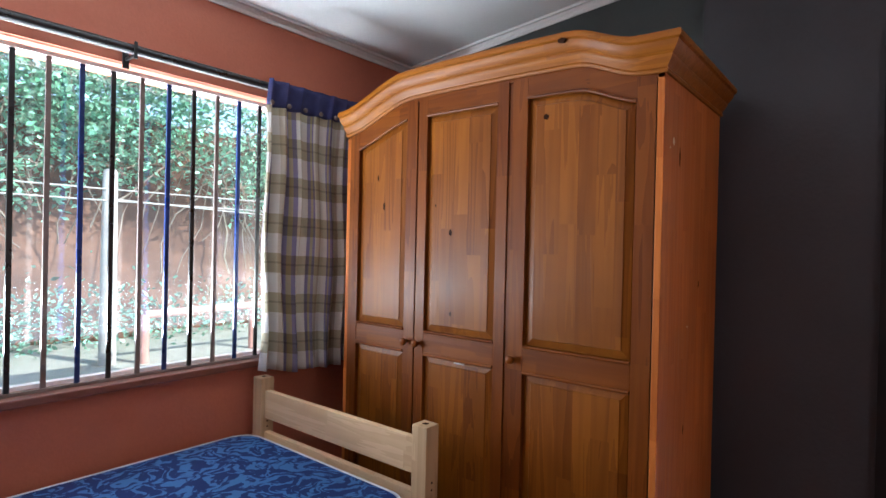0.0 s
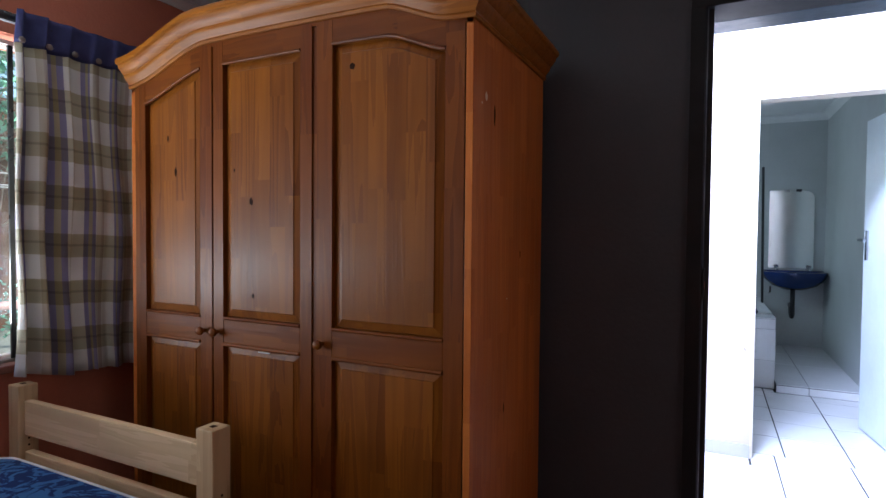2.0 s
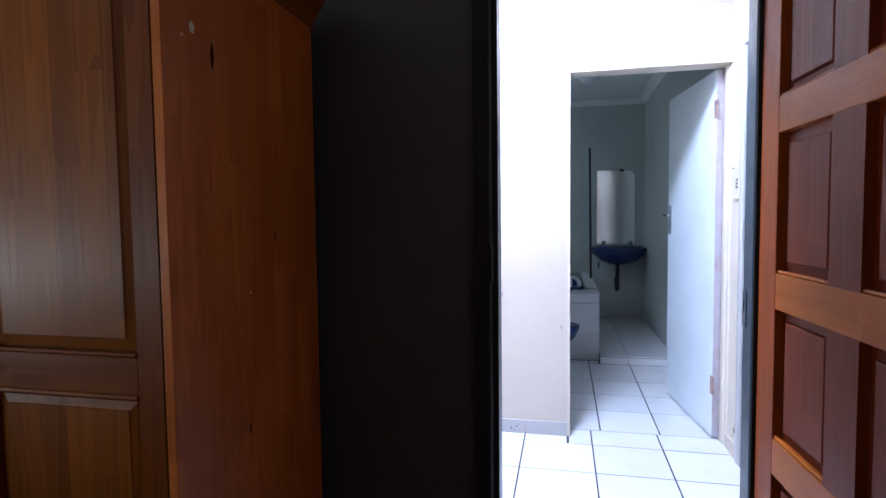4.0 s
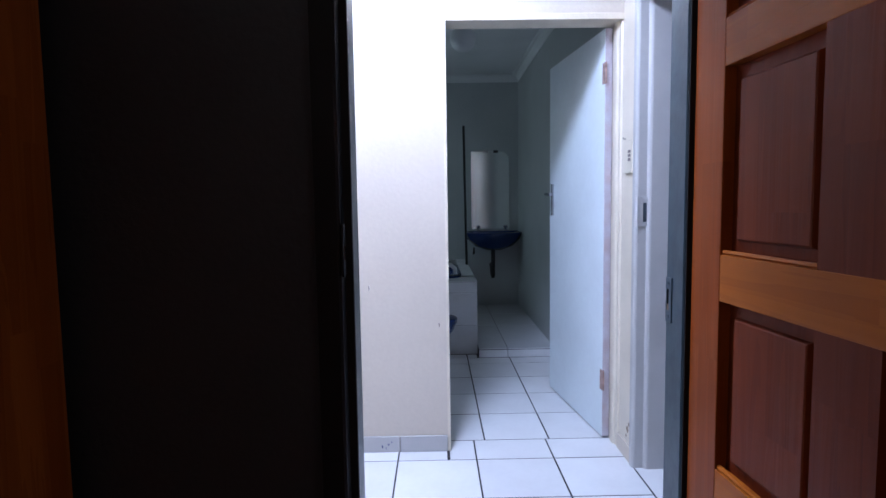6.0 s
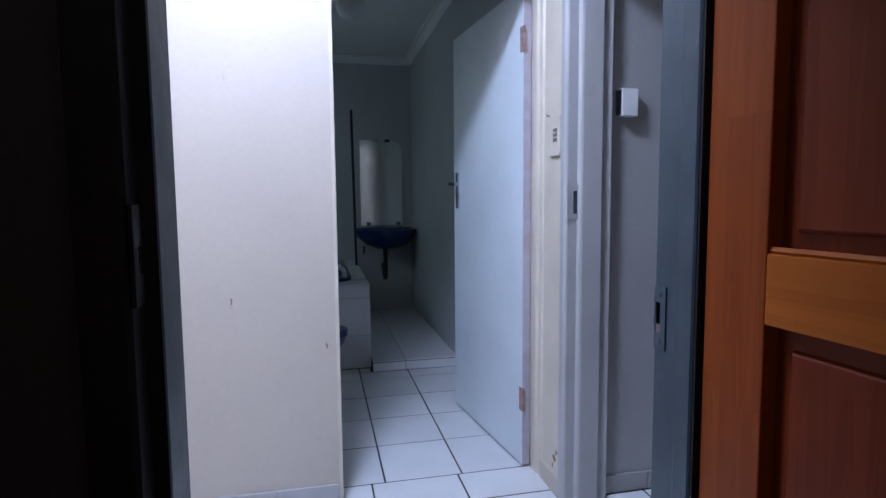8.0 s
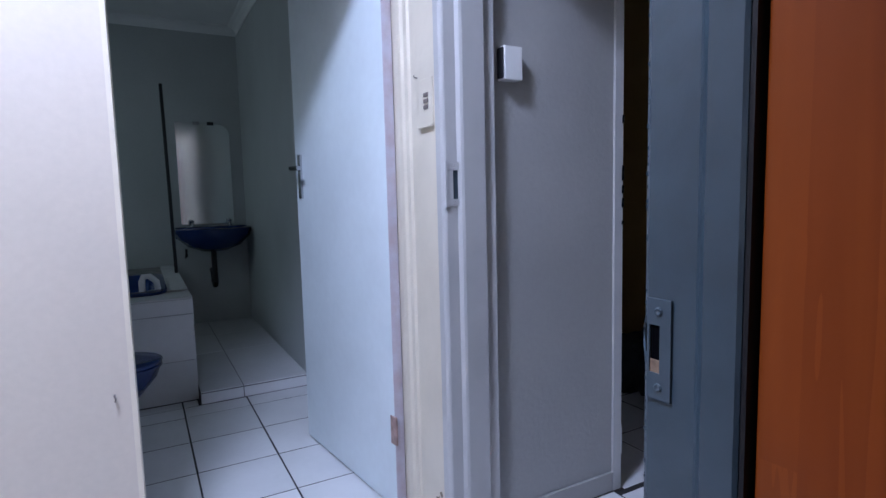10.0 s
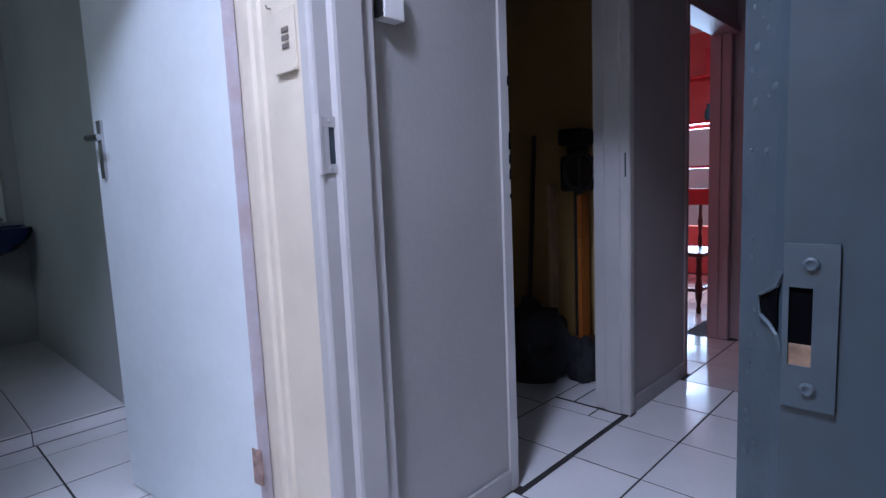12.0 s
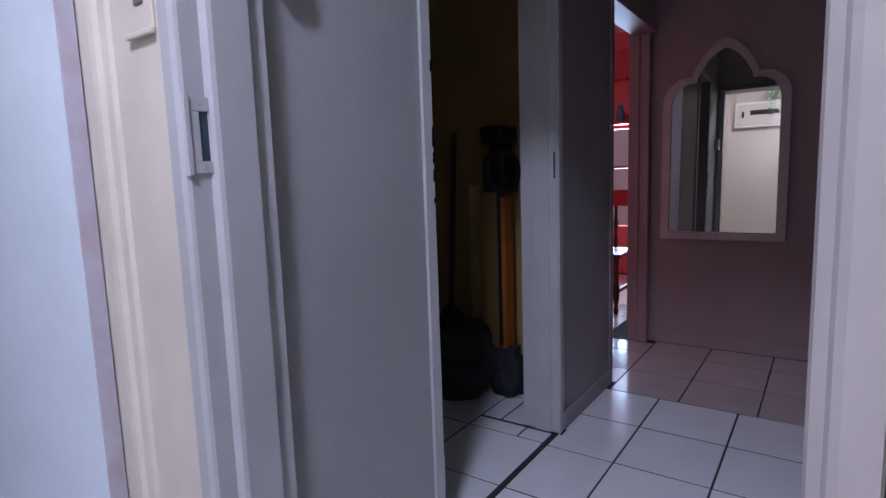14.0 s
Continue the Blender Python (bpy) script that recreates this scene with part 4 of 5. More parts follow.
for z in (0.440, 0.262):
    bm = bmesh.new()
    ring = [(x, y, z) for x, y in rounded_rect(-2.118 + 0.004, -1.111, -0.836, 1.121, 0.098)]
    tube(bm, ring + ring[:2], 0.006, 6)
    part("piping", bm, M_PIPING, matt, "white corded piping", smooth=True)

matt.matrix_basis = pose(-1.565, 0.125, 0.255)

# curtain rod and curtain
rod = thing("curtain_rod", (-2.10, 0.3, 2.08), "black curtain rod on brackets above the window", "curtain rod")
bm = bmesh.new()
tube(bm, [(-2.075, -1.55, 2.025), (-2.075, 1.72, 2.025)], 0.0185, 14)
part("pole", bm, M_BARBLACK, rod, smooth=True)
for y in (-1.3, 0.575, 1.70):
    b = part("bracket", boxes((-2.1495, -2.140, y - 0.012, y + 0.012, 1.965, 2.065), (-2.142, -2.050, y - 0.005, y + 0.005, 1.994, 2.005), (-2.055, -2.048, y - 0.006, y + 0.006, 1.985, 2.050), bev=0.002), M_BARBLACK, rod)
part("cord", boxes((-2.0605, -2.058, -1.5, 1.15, 2.0005, 2.0065)), M_WHITEPLASTIC, rod, "pale cord under the pole")

curt = thing("curtain", (-2.06, 1.36, 0.70), "checked beige, olive and indigo cotton curtain with indigo tabs", "curtain")
NU, NV = 130, 30


def curtain_point(u, v):
    """u along the gathered cloth, v up it."""
    fold = 6.0
    amp = 0.038 * (0.75 + 0.35 * math.sin(3.1 * u * 2 + 1)) * (0.55 + 0.45 * (1 - v))
    y = 1.126 + 0.522 * u + 0.010 * math.sin(2 * math.pi * fold * u * 1.0 + 1.2) + 0.02 * (1 - v) * (u - 0.5)
    x = -2.062 + amp * math.sin(2 * math.pi * fold * (u + 0.03 * math.sin(7 * u)) + 0.8 * math.sin(3 * v + 4 * u)) + 0.007 * (1.1 - v) * math.sin(2 * math.pi * 13 * u + 3 * v) + 0.012 * math.sin(9 * v + 5 * u)
    z = 0.722 - 0.042 * min(1.0, 1.7 * u) + 0.006 * math.sin(14 * u)
    return x, y, z + v * (1.945 - z)


bm = bmesh.new()
grid = [[bm.verts.new(curtain_point(i / NU, j / NV)) for i in range(NU + 1)] for j in range(NV + 1)]
uvl = bm.loops.layers.uv.new("UVMap")
for j in range(NV):
    for i in range(NU):
        f = bm.faces.new((grid[j][i], grid[j][i + 1], grid[j + 1][i + 1], grid[j + 1][i]))
        for lp, (a, b) in zip(f.loops, ((i, j), (i + 1, j), (i + 1, j + 1), (i, j + 1))):
            lp[uvl].uv = (a / NU * 1.15 + 0.03, b / NV * 1.25)
cloth = part("cloth", bm, M_CHECK, curt, smooth=True)
mod = cloth.modifiers.new("thickness", "SOLIDIFY")
mod.thickness = 0.002
bm = bmesh.new()
grid = []
for j in range(7):
    row = []
    for i in range(NU + 1):
        x, y, z = curtain_point(i / NU, 1.0)
        row.append(bm.verts.new((-2.062 + (x + 2.062) * (1 - 0.09 * j) + 0.0042 * j, y, 1.935 + j * 0.0195)))
    grid.append(row)
for j in range(6):
    for i in range(NU):
        bm.faces.new((grid[j][i], grid[j][i + 1], grid[j + 1][i + 1], grid[j + 1][i]))
tab = part("tab_band", bm, M_TABBLUE, curt, "indigo heading band", smooth=True)
mod = tab.modifiers.new("thickness", "SOLIDIFY")
mod.thickness = 0.003
for k in range(6):
    bm = bmesh.new()
    lathe(bm, [(0.010, 0.0), (0.012, 0.004), (0.009, 0.009), (0.003, 0.011)], (-2.026, 1.145 + k * 0.092, 1.942), (1, 0, 0), 12)
    part("button", bm, M_BARBROWN, curt, "round cloth button", smooth=True)

# bedroom door leaf, standing open
leaf = thing("door_leaf", (1.02, 2.235, 0), "reddish stained wooden panel door standing open into the bedroom", "door")
LX0, LX1 = 1.003, 1.043
part("stile", boxes((LX0, LX1, 2.122, 2.238, 0.008, 2.03), bev=0.003), M_DOORWOOD, leaf)
part("stile", boxes((LX0, LX1, 1.430, 1.545, 0.008, 2.03), bev=0.003), M_DOORWOOD, leaf)
PZ = ((0.125, 0.491), (0.594, 0.968), (1.069, 1.462), (1.560, 1.925))
for z0, z1 in ((0.009, 0.125), (0.491, 0.594), (0.968, 1.069), (1.462, 1.560), (1.925, 2.029)):
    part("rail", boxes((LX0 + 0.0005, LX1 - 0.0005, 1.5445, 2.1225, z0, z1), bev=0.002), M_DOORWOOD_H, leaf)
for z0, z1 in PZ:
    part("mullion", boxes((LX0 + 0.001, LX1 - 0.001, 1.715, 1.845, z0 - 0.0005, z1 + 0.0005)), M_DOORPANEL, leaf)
    for y0, y1 in ((1.845, 2.122), (1.545, 1.715)):
        bm = bmesh.new()
        loops = []
        for inset, dx in ((0.0, 0.026), (0.030, 0.024), (0.033, 0.016), (0.036, 0.014)):
            loops.append([bm.verts.new((LX0 + dx, y, z)) for y, z in ((y0 + inset, z0 + inset), (y1 - inset, z0 + inset), (y1 - inset, z1 - inset), (y0 + inset, z1 - inset))])
        for a, b in zip(loops, loops[1:]):
            for i in range(4):
                j = (i + 1) % 4
                bm.faces.new((a[i], a[j], b[j], b[i]))
        bm.faces.new(loops[-1])
        bm.faces.new([bm.verts.new((LX1 - 0.008, v.co.y, v.co.z)) for v in loops[0]])
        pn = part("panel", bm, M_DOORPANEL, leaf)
        bm = bmesh.new()
        tube(bm, [(LX0 + 0.010, y0, z0 + 0.004), (LX0 + 0.010, y1, z0 + 0.004)], 0.006, 6)
        part("beading", bm, M_DOORWOOD_H, pn, smooth=True)
for z in (0.25, 1.78):
    part("hinge", boxes((1.020, 1.0435, 2.2385, 2.241, z - 0.05, z + 0.05)), M_STEEL, leaf)

leaf.matrix_basis = pose(1.0091, 2.2540, 0, 0, 0, 3.15)

# hall: switch, scuffs, box on the corridor wall, meter box, hanging plant, ceiling light
switch = thing("light_switch", (1.258, 3.40, 1.38), "yellowed white three-gang light switch plate", "light switch")
part("plate", boxes((1.2595, 1.2645, 3.405, 3.487, 1.322, 1.458), bev=0.002), M_CREAMGLOSS, switch)
for z in (1.374, 1.392, 1.410):
    part("rocker", boxes((1.2565, 1.2598, 3.430, 3.458, z - 0.007, z + 0.005), bev=0.001), M_BARBROWN, switch, "small grey rocker")
part("cover_ledge", boxes((1.2525, 1.2605, 3.402, 3.490, 1.313, 1.3225), bev=0.002), M_CREAMGLOSS, switch)
hook = thing("wall_hook", (1.262, 3.510, 1.471), "small bent nail in the cream wall", "nail")
bm = bmesh.new()
tube(bm, [(1.266, 3.510, 1.471), (1.255, 3.510, 1.471), (1.252, 3.509, 1.478)], 0.002, 6)
part("shank", bm, M_BARBROWN, hook)
for x, z, r in ((0.079, 1.585, 0.004), (0.066, 1.873, 0.004), (0.073, 0.803, 0.003), (0.40, 0.62, 0.002)):
    nail = thing("wall_nail", (x, 3.548, z), "bent nail stuck in the cream wall", "nail", group="nails in the hall wall")
    bm = bmesh.new()
    tube(bm, [(x, 3.552, z + 0.003), (x, 3.542, z + 0.004), (x + 0.003, 3.535, z - 0.004 * r / 0.004), (x + 0.001, 3.534, z - 5 * r)], 0.0025, 6)
    part("shank", bm, M_CREAM if r > 0.0035 else M_BARBROWN, nail)
scuffs = thing("baseboard_scuffs", (0.15, 3.53, 0.04), "small blue and brown scuff marks on the skirting", "scuff marks")
for x, z, w, h in ((0.120, 0.030, 0.008, 0.018), (0.150, 0.040, 0.012, 0.010), (0.138, 0.022, 0.006, 0.012), (0.165, 0.052, 0.007, 0.008)):
    part("scuff", prism(ellipse(x, z, w / 2, h / 2, 8, 0.3), "y", 3.5373, 3.539), mat("indigo_scuff", (0.22, 0.22, 0.36), 0.7, 0.2, 40), scuffs)
stain = thing("wall_stains", (1.25, 3.43, 0.1), "brown damp stains at the foot of the cream wall", "stain")
for y, z, w, h in ((3.44, 0.135, 0.030, 0.030), (3.42, 0.165, 0.018, 0.02), (3.455, 0.10, 0.012, 0.02)):
    part("stain", prism(ellipse(y, z, w / 2, h / 2, 10, 0.35), "x", 1.2641, 1.2652), mat("damp_stain", (0.46, 0.36, 0.25), 0.8, 0.3, 60), stain)
chime = thing("door_chime", (1.505, 3.37, 1.50), "small white plastic chime box on the grey wall", "door chime")
part("casing", boxes((1.474, 1.540, 3.340, 3.3795, 1.452, 1.552), bev=0.004), M_WHITEPLASTIC, chime)
part("side_grille", boxes((1.470, 1.4742, 3.345, 3.375, 1.457, 1.547)), M_DARKPLASTIC, chime, "dark side panel")

meter = thing("distribution_board", (-0.79, 3.0, 2.08), "white plastic electrical distribution board on the cream wall", "distribution board")
part("casing", boxes((-0.7995, -0.750, 2.73, 3.28, 1.91, 2.24), bev=0.006), M_WHITEPLASTIC, meter)
part("door", boxes((-0.7505, -0.742, 2.755, 3.255, 1.935, 2.215), bev=0.003), M_CREAM, meter)
part("breaker_row", boxes((-0.743, -0.734, 2.77, 3.10, 2.07, 2.13), bev=0.001), M_DARKPLASTIC, meter, "row of dark breakers")
part("main_switch", boxes((-0.743, -0.736, 3.17, 3.20, 2.04, 2.12), bev=0.001), M_DARKPLASTIC, meter)

meter.matrix_basis = pose(-0.79, 3.18, 2.13)

plant = thing("hanging_plant", (-0.55, 2.72, 2.74), "trailing green plant hanging from the hall ceiling", "plant")
bm = bmesh.new()
lathe(bm, [(0.05, 0.0), (0.085, 0.10), (0.095, 0.11), (0.09, 0.112)], (-0.55, 2.72, 2.40), (0, 0, 1), 14)
part("pot", bm, M_DARKPLASTIC, plant, smooth=True)
bm = bmesh.new()
for k in range(3):
    a = 2 * math.pi * k / 3
    tube(bm, [(-0.55 + 0.09 * math.cos(a), 2.72 + 0.09 * math.sin(a), 2.51), (-0.55, 2.72, 2.7495)], 0.002, 5)
part("hanger", bm, M_DARKPLASTIC, plant)
bm = bmesh.new()
rng = random.Random(4)
for k in range(26):
    a, ln, rr = rng.uniform(0, 6.28), rng.uniform(0.12, 0.55), rng.uniform(0.09, 0.17)
    for s in range(int(ln / 0.025)):
        t = s * 0.025
        c = Vector((-0.55 + rr * math.cos(a) * min(1, 0.5 + t * 4) + rng.uniform(-.02, .02), 2.72 + rr * math.sin(a) * min(1, 0.5 + t * 4) + rng.uniform(-.02, .02), 2.52 + 0.03 * math.sin(3 * t) - t))
        q = Euler((rng.uniform(-1, 1), rng.uniform(-1, 1), rng.uniform(0, 6))).to_matrix()
        vs = [bm.verts.new(c + q @ Vector(p)) for p in ((0, -0.016, 0), (0.009, 0, 0.003), (0, 0.018, 0), (-0.009, 0, 0.003))]
        bm.faces.new(vs)
part("foliage", bm, M_LEAF, plant)

plant.matrix_basis = pose(-0.55, 2.93, 2.74)

ceil_light = thing("ceiling_light", (0.15, 2.66, HH), "round white ceiling light in the hall", "ceiling light")
bm = bmesh.new()
lathe(bm, [(0.195, 0.0), (0.20, -0.012), (0.20, -0.042), (0.192, -0.046), (0.188, -0.034), (0.02, -0.03)], (0.15, 2.66, HH - 0.0005), (0, 0, 1), 24)
part("rim", bm, M_WHITEPLASTIC, ceil_light, smooth=True)

# bathroom door leaf
bleaf = thing("door_leaf", (1.212, 3.650, 0), "pale blue-white flush bathroom door standing open", "door")
ANG = math.atan2(1.236 - 1.137, 0.795)


def leaf_at(u, w):
    """u along the leaf from its hinge, w across it."""
    d = Vector((-math.sin(ANG), math.cos(ANG)))
    s = Vector((math.cos(ANG), math.sin(ANG)))
    p = Vector((1.212, 3.650)) + d * u + s * w
    return p.x, p.y


def leaf_block(u0, u1, w0, w1, z0, z1):
    return prism([leaf_at(u0, w0), leaf_at(u1, w0), leaf_at(u1, w1), leaf_at(u0, w1)], "z", z0, z1)


part("slab", leaf_block(0.004, 0.800, 0.0, 0.036, 0.010, 2.008), M_BATHDOOR, bleaf)
part("lipping", leaf_block(0.0, 0.0038, 0.001, 0.035, 0.012, 2.006), M_PINKEDGE, bleaf, "worn pinkish edge with old paint")
for z in (0.30, 1.80):
    part("hinge", leaf_block(-0.010, 0.026, -0.003, 0.004, z - 0.05, z + 0.05), M_RUST, bleaf, "rusty butt hinge")
hd = part("handle_plate", leaf_block(0.728, 0.758, -0.009, 0.0, 1.110, 1.300), M_CHROME, bleaf, "chrome lever handle on a long plate")
bm = bmesh.new()
p0, p1, p2 = leaf_at(0.743, -0.004), leaf_at(0.743, -0.045), leaf_at(0.648, -0.048)
tube(bm, [(*p0, 1.240), (*p1, 1.240), (*leaf_at(0.733, -0.05), 1.240), (*p2, 1.237)], 0.010, 8)
part("lever", bm, M_CHROME, hd, smooth=True)

# bathroom: tub in its tiled platform
tub = thing("bathtub_platform", (0.0, 6.1, 0), "white tiled platform built round a navy bathtub", "bathtub")
part("core", boxes((-0.75, 0.702, 5.262, 5.50, 0, 0.575), (-0.75, 0.702, 6.30, 7.018, 0, 0.575), (0.59, 0.702, 5.50, 6.30, 0, 0.575)), M_LIGHTGROUT, tub)
for k in range(5):
    x1 = 0.7095 - 0.325 * k
    x0 = max(x1 - 0.3225, -0.748)
    if x1 < -0.74:
        break
    for z0, z1 in ((0.002, 0.230), (0.233, 0.490), (0.493, 0.574)):
        part("tile", boxes((x0, x1 - 0.001, 5.2535, 5.2615, z0, z1), bev=0.0015), M_WALLTILE, tub)
    part("tile", boxes((x0, x1, 5.254, 5.4985, 0.5755, 0.584), bev=0.0015), M_WALLTILE, tub)
for k in range(6):
    y0, y1 = 5.264 + k * 0.325, min(5.264 + k * 0.325 + 0.322, 7.018)
    if y0 > 7.0:
        break
    for z0, z1 in ((0.084, 0.230), (0.233, 0.490), (0.493, 0.574)):
        part("tile", boxes((0.7025, 0.7105, y0, y1, z0, z1), bev=0.0015), M_WALLTILE, tub)
    if y0 > 5.5:
        part("tile", boxes((0.600, 0.7105, y0, y1, 0.5755, 0.584), bev=0.0015), M_WALLTILE, tub)
bath = thing("bathtub", (-0.1, 5.9, 0.58), "glossy navy blue bathtub with white grab handles", "bathtub")
bm = bmesh.new()
loops = []
for inset, z in ((0.0, 0.586), (0.0, 0.602), (0.02, 0.610), (0.055, 0.606), (0.075, 0.58), (0.11, 0.35), (0.16, 0.24)):
    loops.append([bm.verts.new((x, y, z)) for x, y in rounded_rect(-0.74 + inset, 0.598 - inset, 5.42 + inset, 6.36 - inset, 0.12)])
for a, b in zip(loops, loops[1:]):
    for i in range(len(a)):
        j = (i + 1) % len(a)
        bm.faces.new((a[i], a[j], b[j], b[i]))
bm.faces.new(loops[-1])
tb = part("tub", bm, M_NAVY, bath, smooth=True)
for x in (0.13, 0.47):
    bm = bmesh.new()
    tube(bm, [(x, 5.47, 0.606), (x, 5.47, 0.665), (x + 0.01, 5.475, 0.69), (x + 0.04, 5.485, 0.69), (x + 0.075, 5.495, 0.655), (x + 0.08, 5.50, 0.606)], 0.017, 10)
    part("grab_handle", bm, M_WHITEPLASTIC, bath, "white moulded grab handle", smooth=True)
tap = thing("bath_mixer", (0.05, 7.0, 0.9), "chrome bath mixer tap on the wall", "tap")
bm = bmesh.new()
tube(bm, [(-0.05, 7.02, 0.83), (-0.05, 6.96, 0.83), (0.15, 6.96, 0.83), (0.15, 7.02, 0.83)], 0.014, 8)
tube(bm, [(0.05, 6.96, 0.83), (0.05, 6.90, 0.84), (0.05, 6.82, 0.81)], 0.012, 8)
part("body", bm, M_CHROME, tap, smooth=True)
for x in (-0.05, 0.15):
    bm = bmesh.new()
    lathe(bm, [(0.006, 0), (0.006, 0.03), (0.022, 0.034), (0.022, 0.05), (0.006, 0.055)], (x, 6.96, 0.84), (0, 0, 1), 10)
    part("tap_head", bm, M_CHROME, tap, smooth=True)
rail = thing("shower_pole", (0.70, 6.5, 0.584), "dark thin shower screen pole on the platform", "pole")
bm = bmesh.new()
tube(bm, [(0.695, 6.45, 0.584), (0.680, 6.50, 1.96)], 0.012, 8)
part("pole", bm, M_DARKPLASTIC, rail, smooth=True)

# shower step beside the tub
step = thing("shower_step", (1.0, 6.0, 0), "low tiled step behind the bathroom floor", "step", kind="structure")
part("core", boxes((0.7115, 1.2995, 5.160, 7.019, -0.01, 0.062)), M_GROUT, step)
for x0, x1 in ((0.7125, 0.934), (0.938, 1.2985)):
    part("tile", boxes((x0, x1, 5.151, 5.159, 0.001, 0.058), bev=0.0015), M_TILE, step)
    for y0, y1 in ((5.154, 5.97), (5.975, 6.50), (6.505, 7.018)):
        part("tile", boxes((x0, x1, y0, y1, 0.0625, 0.070), bev=0.0015), M_TILE, step)

basin = thing("washbasin", (1.01, 6.85, 0.8), "navy blue wall-hung washbasin with a dark trap", "washbasin")
bm = bmesh.new()
loops = []
for sx, sy, z in ((0.10, 0.09, 0.70), (0.20, 0.15, 0.74), (0.275, 0.20, 0.81), (0.300, 0.215, 0.865), (0.300, 0.215, 0.885), (0.285, 0.20, 0.89), (0.24, 0.16, 0.875), (0.18, 0.12, 0.79), (0.05, 0.04, 0.765)):
    ring = []
    for i in range(32):
        a = 2 * math.pi * i / 32
        x, y = sx * math.cos(a), sy * math.sin(a)
        ring.append(bm.verts.new((1.01 + x, min(6.83 + y * 1.05, 7.018), z)))
    loops.append(ring)
for a, b in zip(loops, loops[1:]):
    for i in range(32):
        j = (i + 1) % 32
        bm.faces.new((a[i], a[j], b[j], b[i]))
bm.faces.new(loops[0][::-1])
bm.faces.new(loops[-1])
box(bm, 0.73, 1.29, 6.93, 7.018, 0.80, 0.895, 0.012)
part("bowl", bm, M_NAVY, basin, smooth=True)
bm = bmesh.new()
tube(bm, [(1.0, 6.83, 0.71), (1.0, 6.83, 0.44), (1.0, 6.86, 0.41), (1.0, 6.92, 0.43), (1.0, 6.94, 0.50), (1.0, 7.019, 0.52)], 0.024, 10)
part("trap", bm, M_DARKPLASTIC, basin, "dark plastic trap", smooth=True)
bm = bmesh.new()
tube(bm, [(0.80, 6.90, 0.72), (0.80, 6.90, 0.66), (0.80, 7.019, 0.64)], 0.010, 8)
part("waste_pipe", bm, M_DARKPLASTIC, basin, smooth=True)
for x in (0.86, 1.16):
    bm = bmesh.new()
    lathe(bm, [(0.018, 0), (0.014, 0.03), (0.020, 0.04), (0.020, 0.055), (0.006, 0.06)], (x, 6.97, 0.893), (0, 0, 1), 10)
    tube(bm, [(x, 6.97, 0.92), (x, 6.90, 0.925), (x, 6.88, 0.905)], 0.008, 6)
    part("tap", bm, M_CHROME, basin, "chrome pillar tap", smooth=True)

bmir = thing("bathroom_mirror", (1.0, 7.01, 1.3), "frameless mirror above the basin, held by clips", "mirror")
pts = [(0.785, 0.915), (1.200, 0.915)]
for i in range(9):
    a = radians(90 * i / 8)
    pts.append((1.200 - 0.10 + 0.10 * math.cos(a), 1.665 + 0.085 * math.sin(a)))
pts += [(0.785, 1.757)]
part("glass", prism(pts, "y", 7.009, 7.0185), M_MIRROR, bmir)
for x in (0.92, 1.03):
    part("clip", boxes((x, x + 0.05, 7.001, 7.0195, 1.738, 1.766), bev=0.002), M_CHROME if x < 1 else M_DARKPLASTIC, bmir)

globe = thing("ceiling_globe", (0.62, 5.3, 2.559), "unlit white glass globe on the bathroom ceiling", "ceiling light")
bm = bmesh.new()
lathe(bm, [(0.06, 0.0), (0.065, -0.03), (0.06, -0.035)], (0.62, 5.3, 2.5595), (0, 0, 1), 20)
part("gallery", bm, M_WHITEPLASTIC, globe, smooth=True)
bm = bmesh.new()
lathe(bm, [(0.058, 0.0), (0.085, -0.03), (0.100, -0.08), (0.085, -0.135), (0.05, -0.165), (0.01, -0.175)], (0.62, 5.3, 2.526), (0, 0, 1), 20)
part("shade", bm, M_WHITEPLASTIC, globe, smooth=True)

wc = thing("toilet", (0.25, 4.80, 0), "navy blue toilet with its lid closed", "toilet")
bm = bmesh.new()
loops = []
for L, W, cx, z in ((0.20, 0.13, 0.20, 0.0), (0.185, 0.12, 0.20, 0.08), (0.18, 0.12, 0.21, 0.16), (0.225, 0.152, 0.245, 0.24), (0.255, 0.175, 0.275, 0.31), (0.265, 0.182, 0.28, 0.352)):
    loops.append([bm.verts.new((cx + L * math.cos(2 * math.pi * i / 28) - 0.02, 4.80 + W * math.sin(2 * math.pi * i / 28), z)) for i in range(28)])
for a, b in zip(loops, loops[1:]):
    for i in range(28):
        j = (i + 1) % 28
        bm.faces.new((a[i], a[j], b[j], b[i]))
bm.faces.new(loops[0][::-1])
bm.faces.new(loops[-1])
part("bowl", bm, M_NAVY, wc, smooth=True)
for z0, z1, L, nm in ((0.354, 0.371, 0.270, "seat"), (0.373, 0.393, 0.272, "lid")):
    bm = bmesh.new()
    prof = [(0.0, 1.0), (0.3, 1.012), (0.8, 1.01), (1.0, 0.985)]
    loops = [[bm.verts.new((0.26 + L * k * math.cos(2 * math.pi * i / 32), 4.80 + 0.188 * k * math.sin(2 * math.pi * i / 32), z0 + (z1 - z0) * h)) for i in range(32)] for h, k in prof]
    for a, b in zip(loops, loops[1:]):
        for i in range(32):
            j = (i + 1) % 32
            bm.faces.new((a[i], a[j], b[j], b[i]))
    bm.faces.new(loops[0][::-1])
    bm.faces.new(loops[-1])
    part(nm, bm, M_NAVY, wc, smooth=True)
part("cistern", boxes((-0.25, -0.06, 4.60, 5.00, 0.40, 0.78), bev=0.02), M_NAVY, wc)
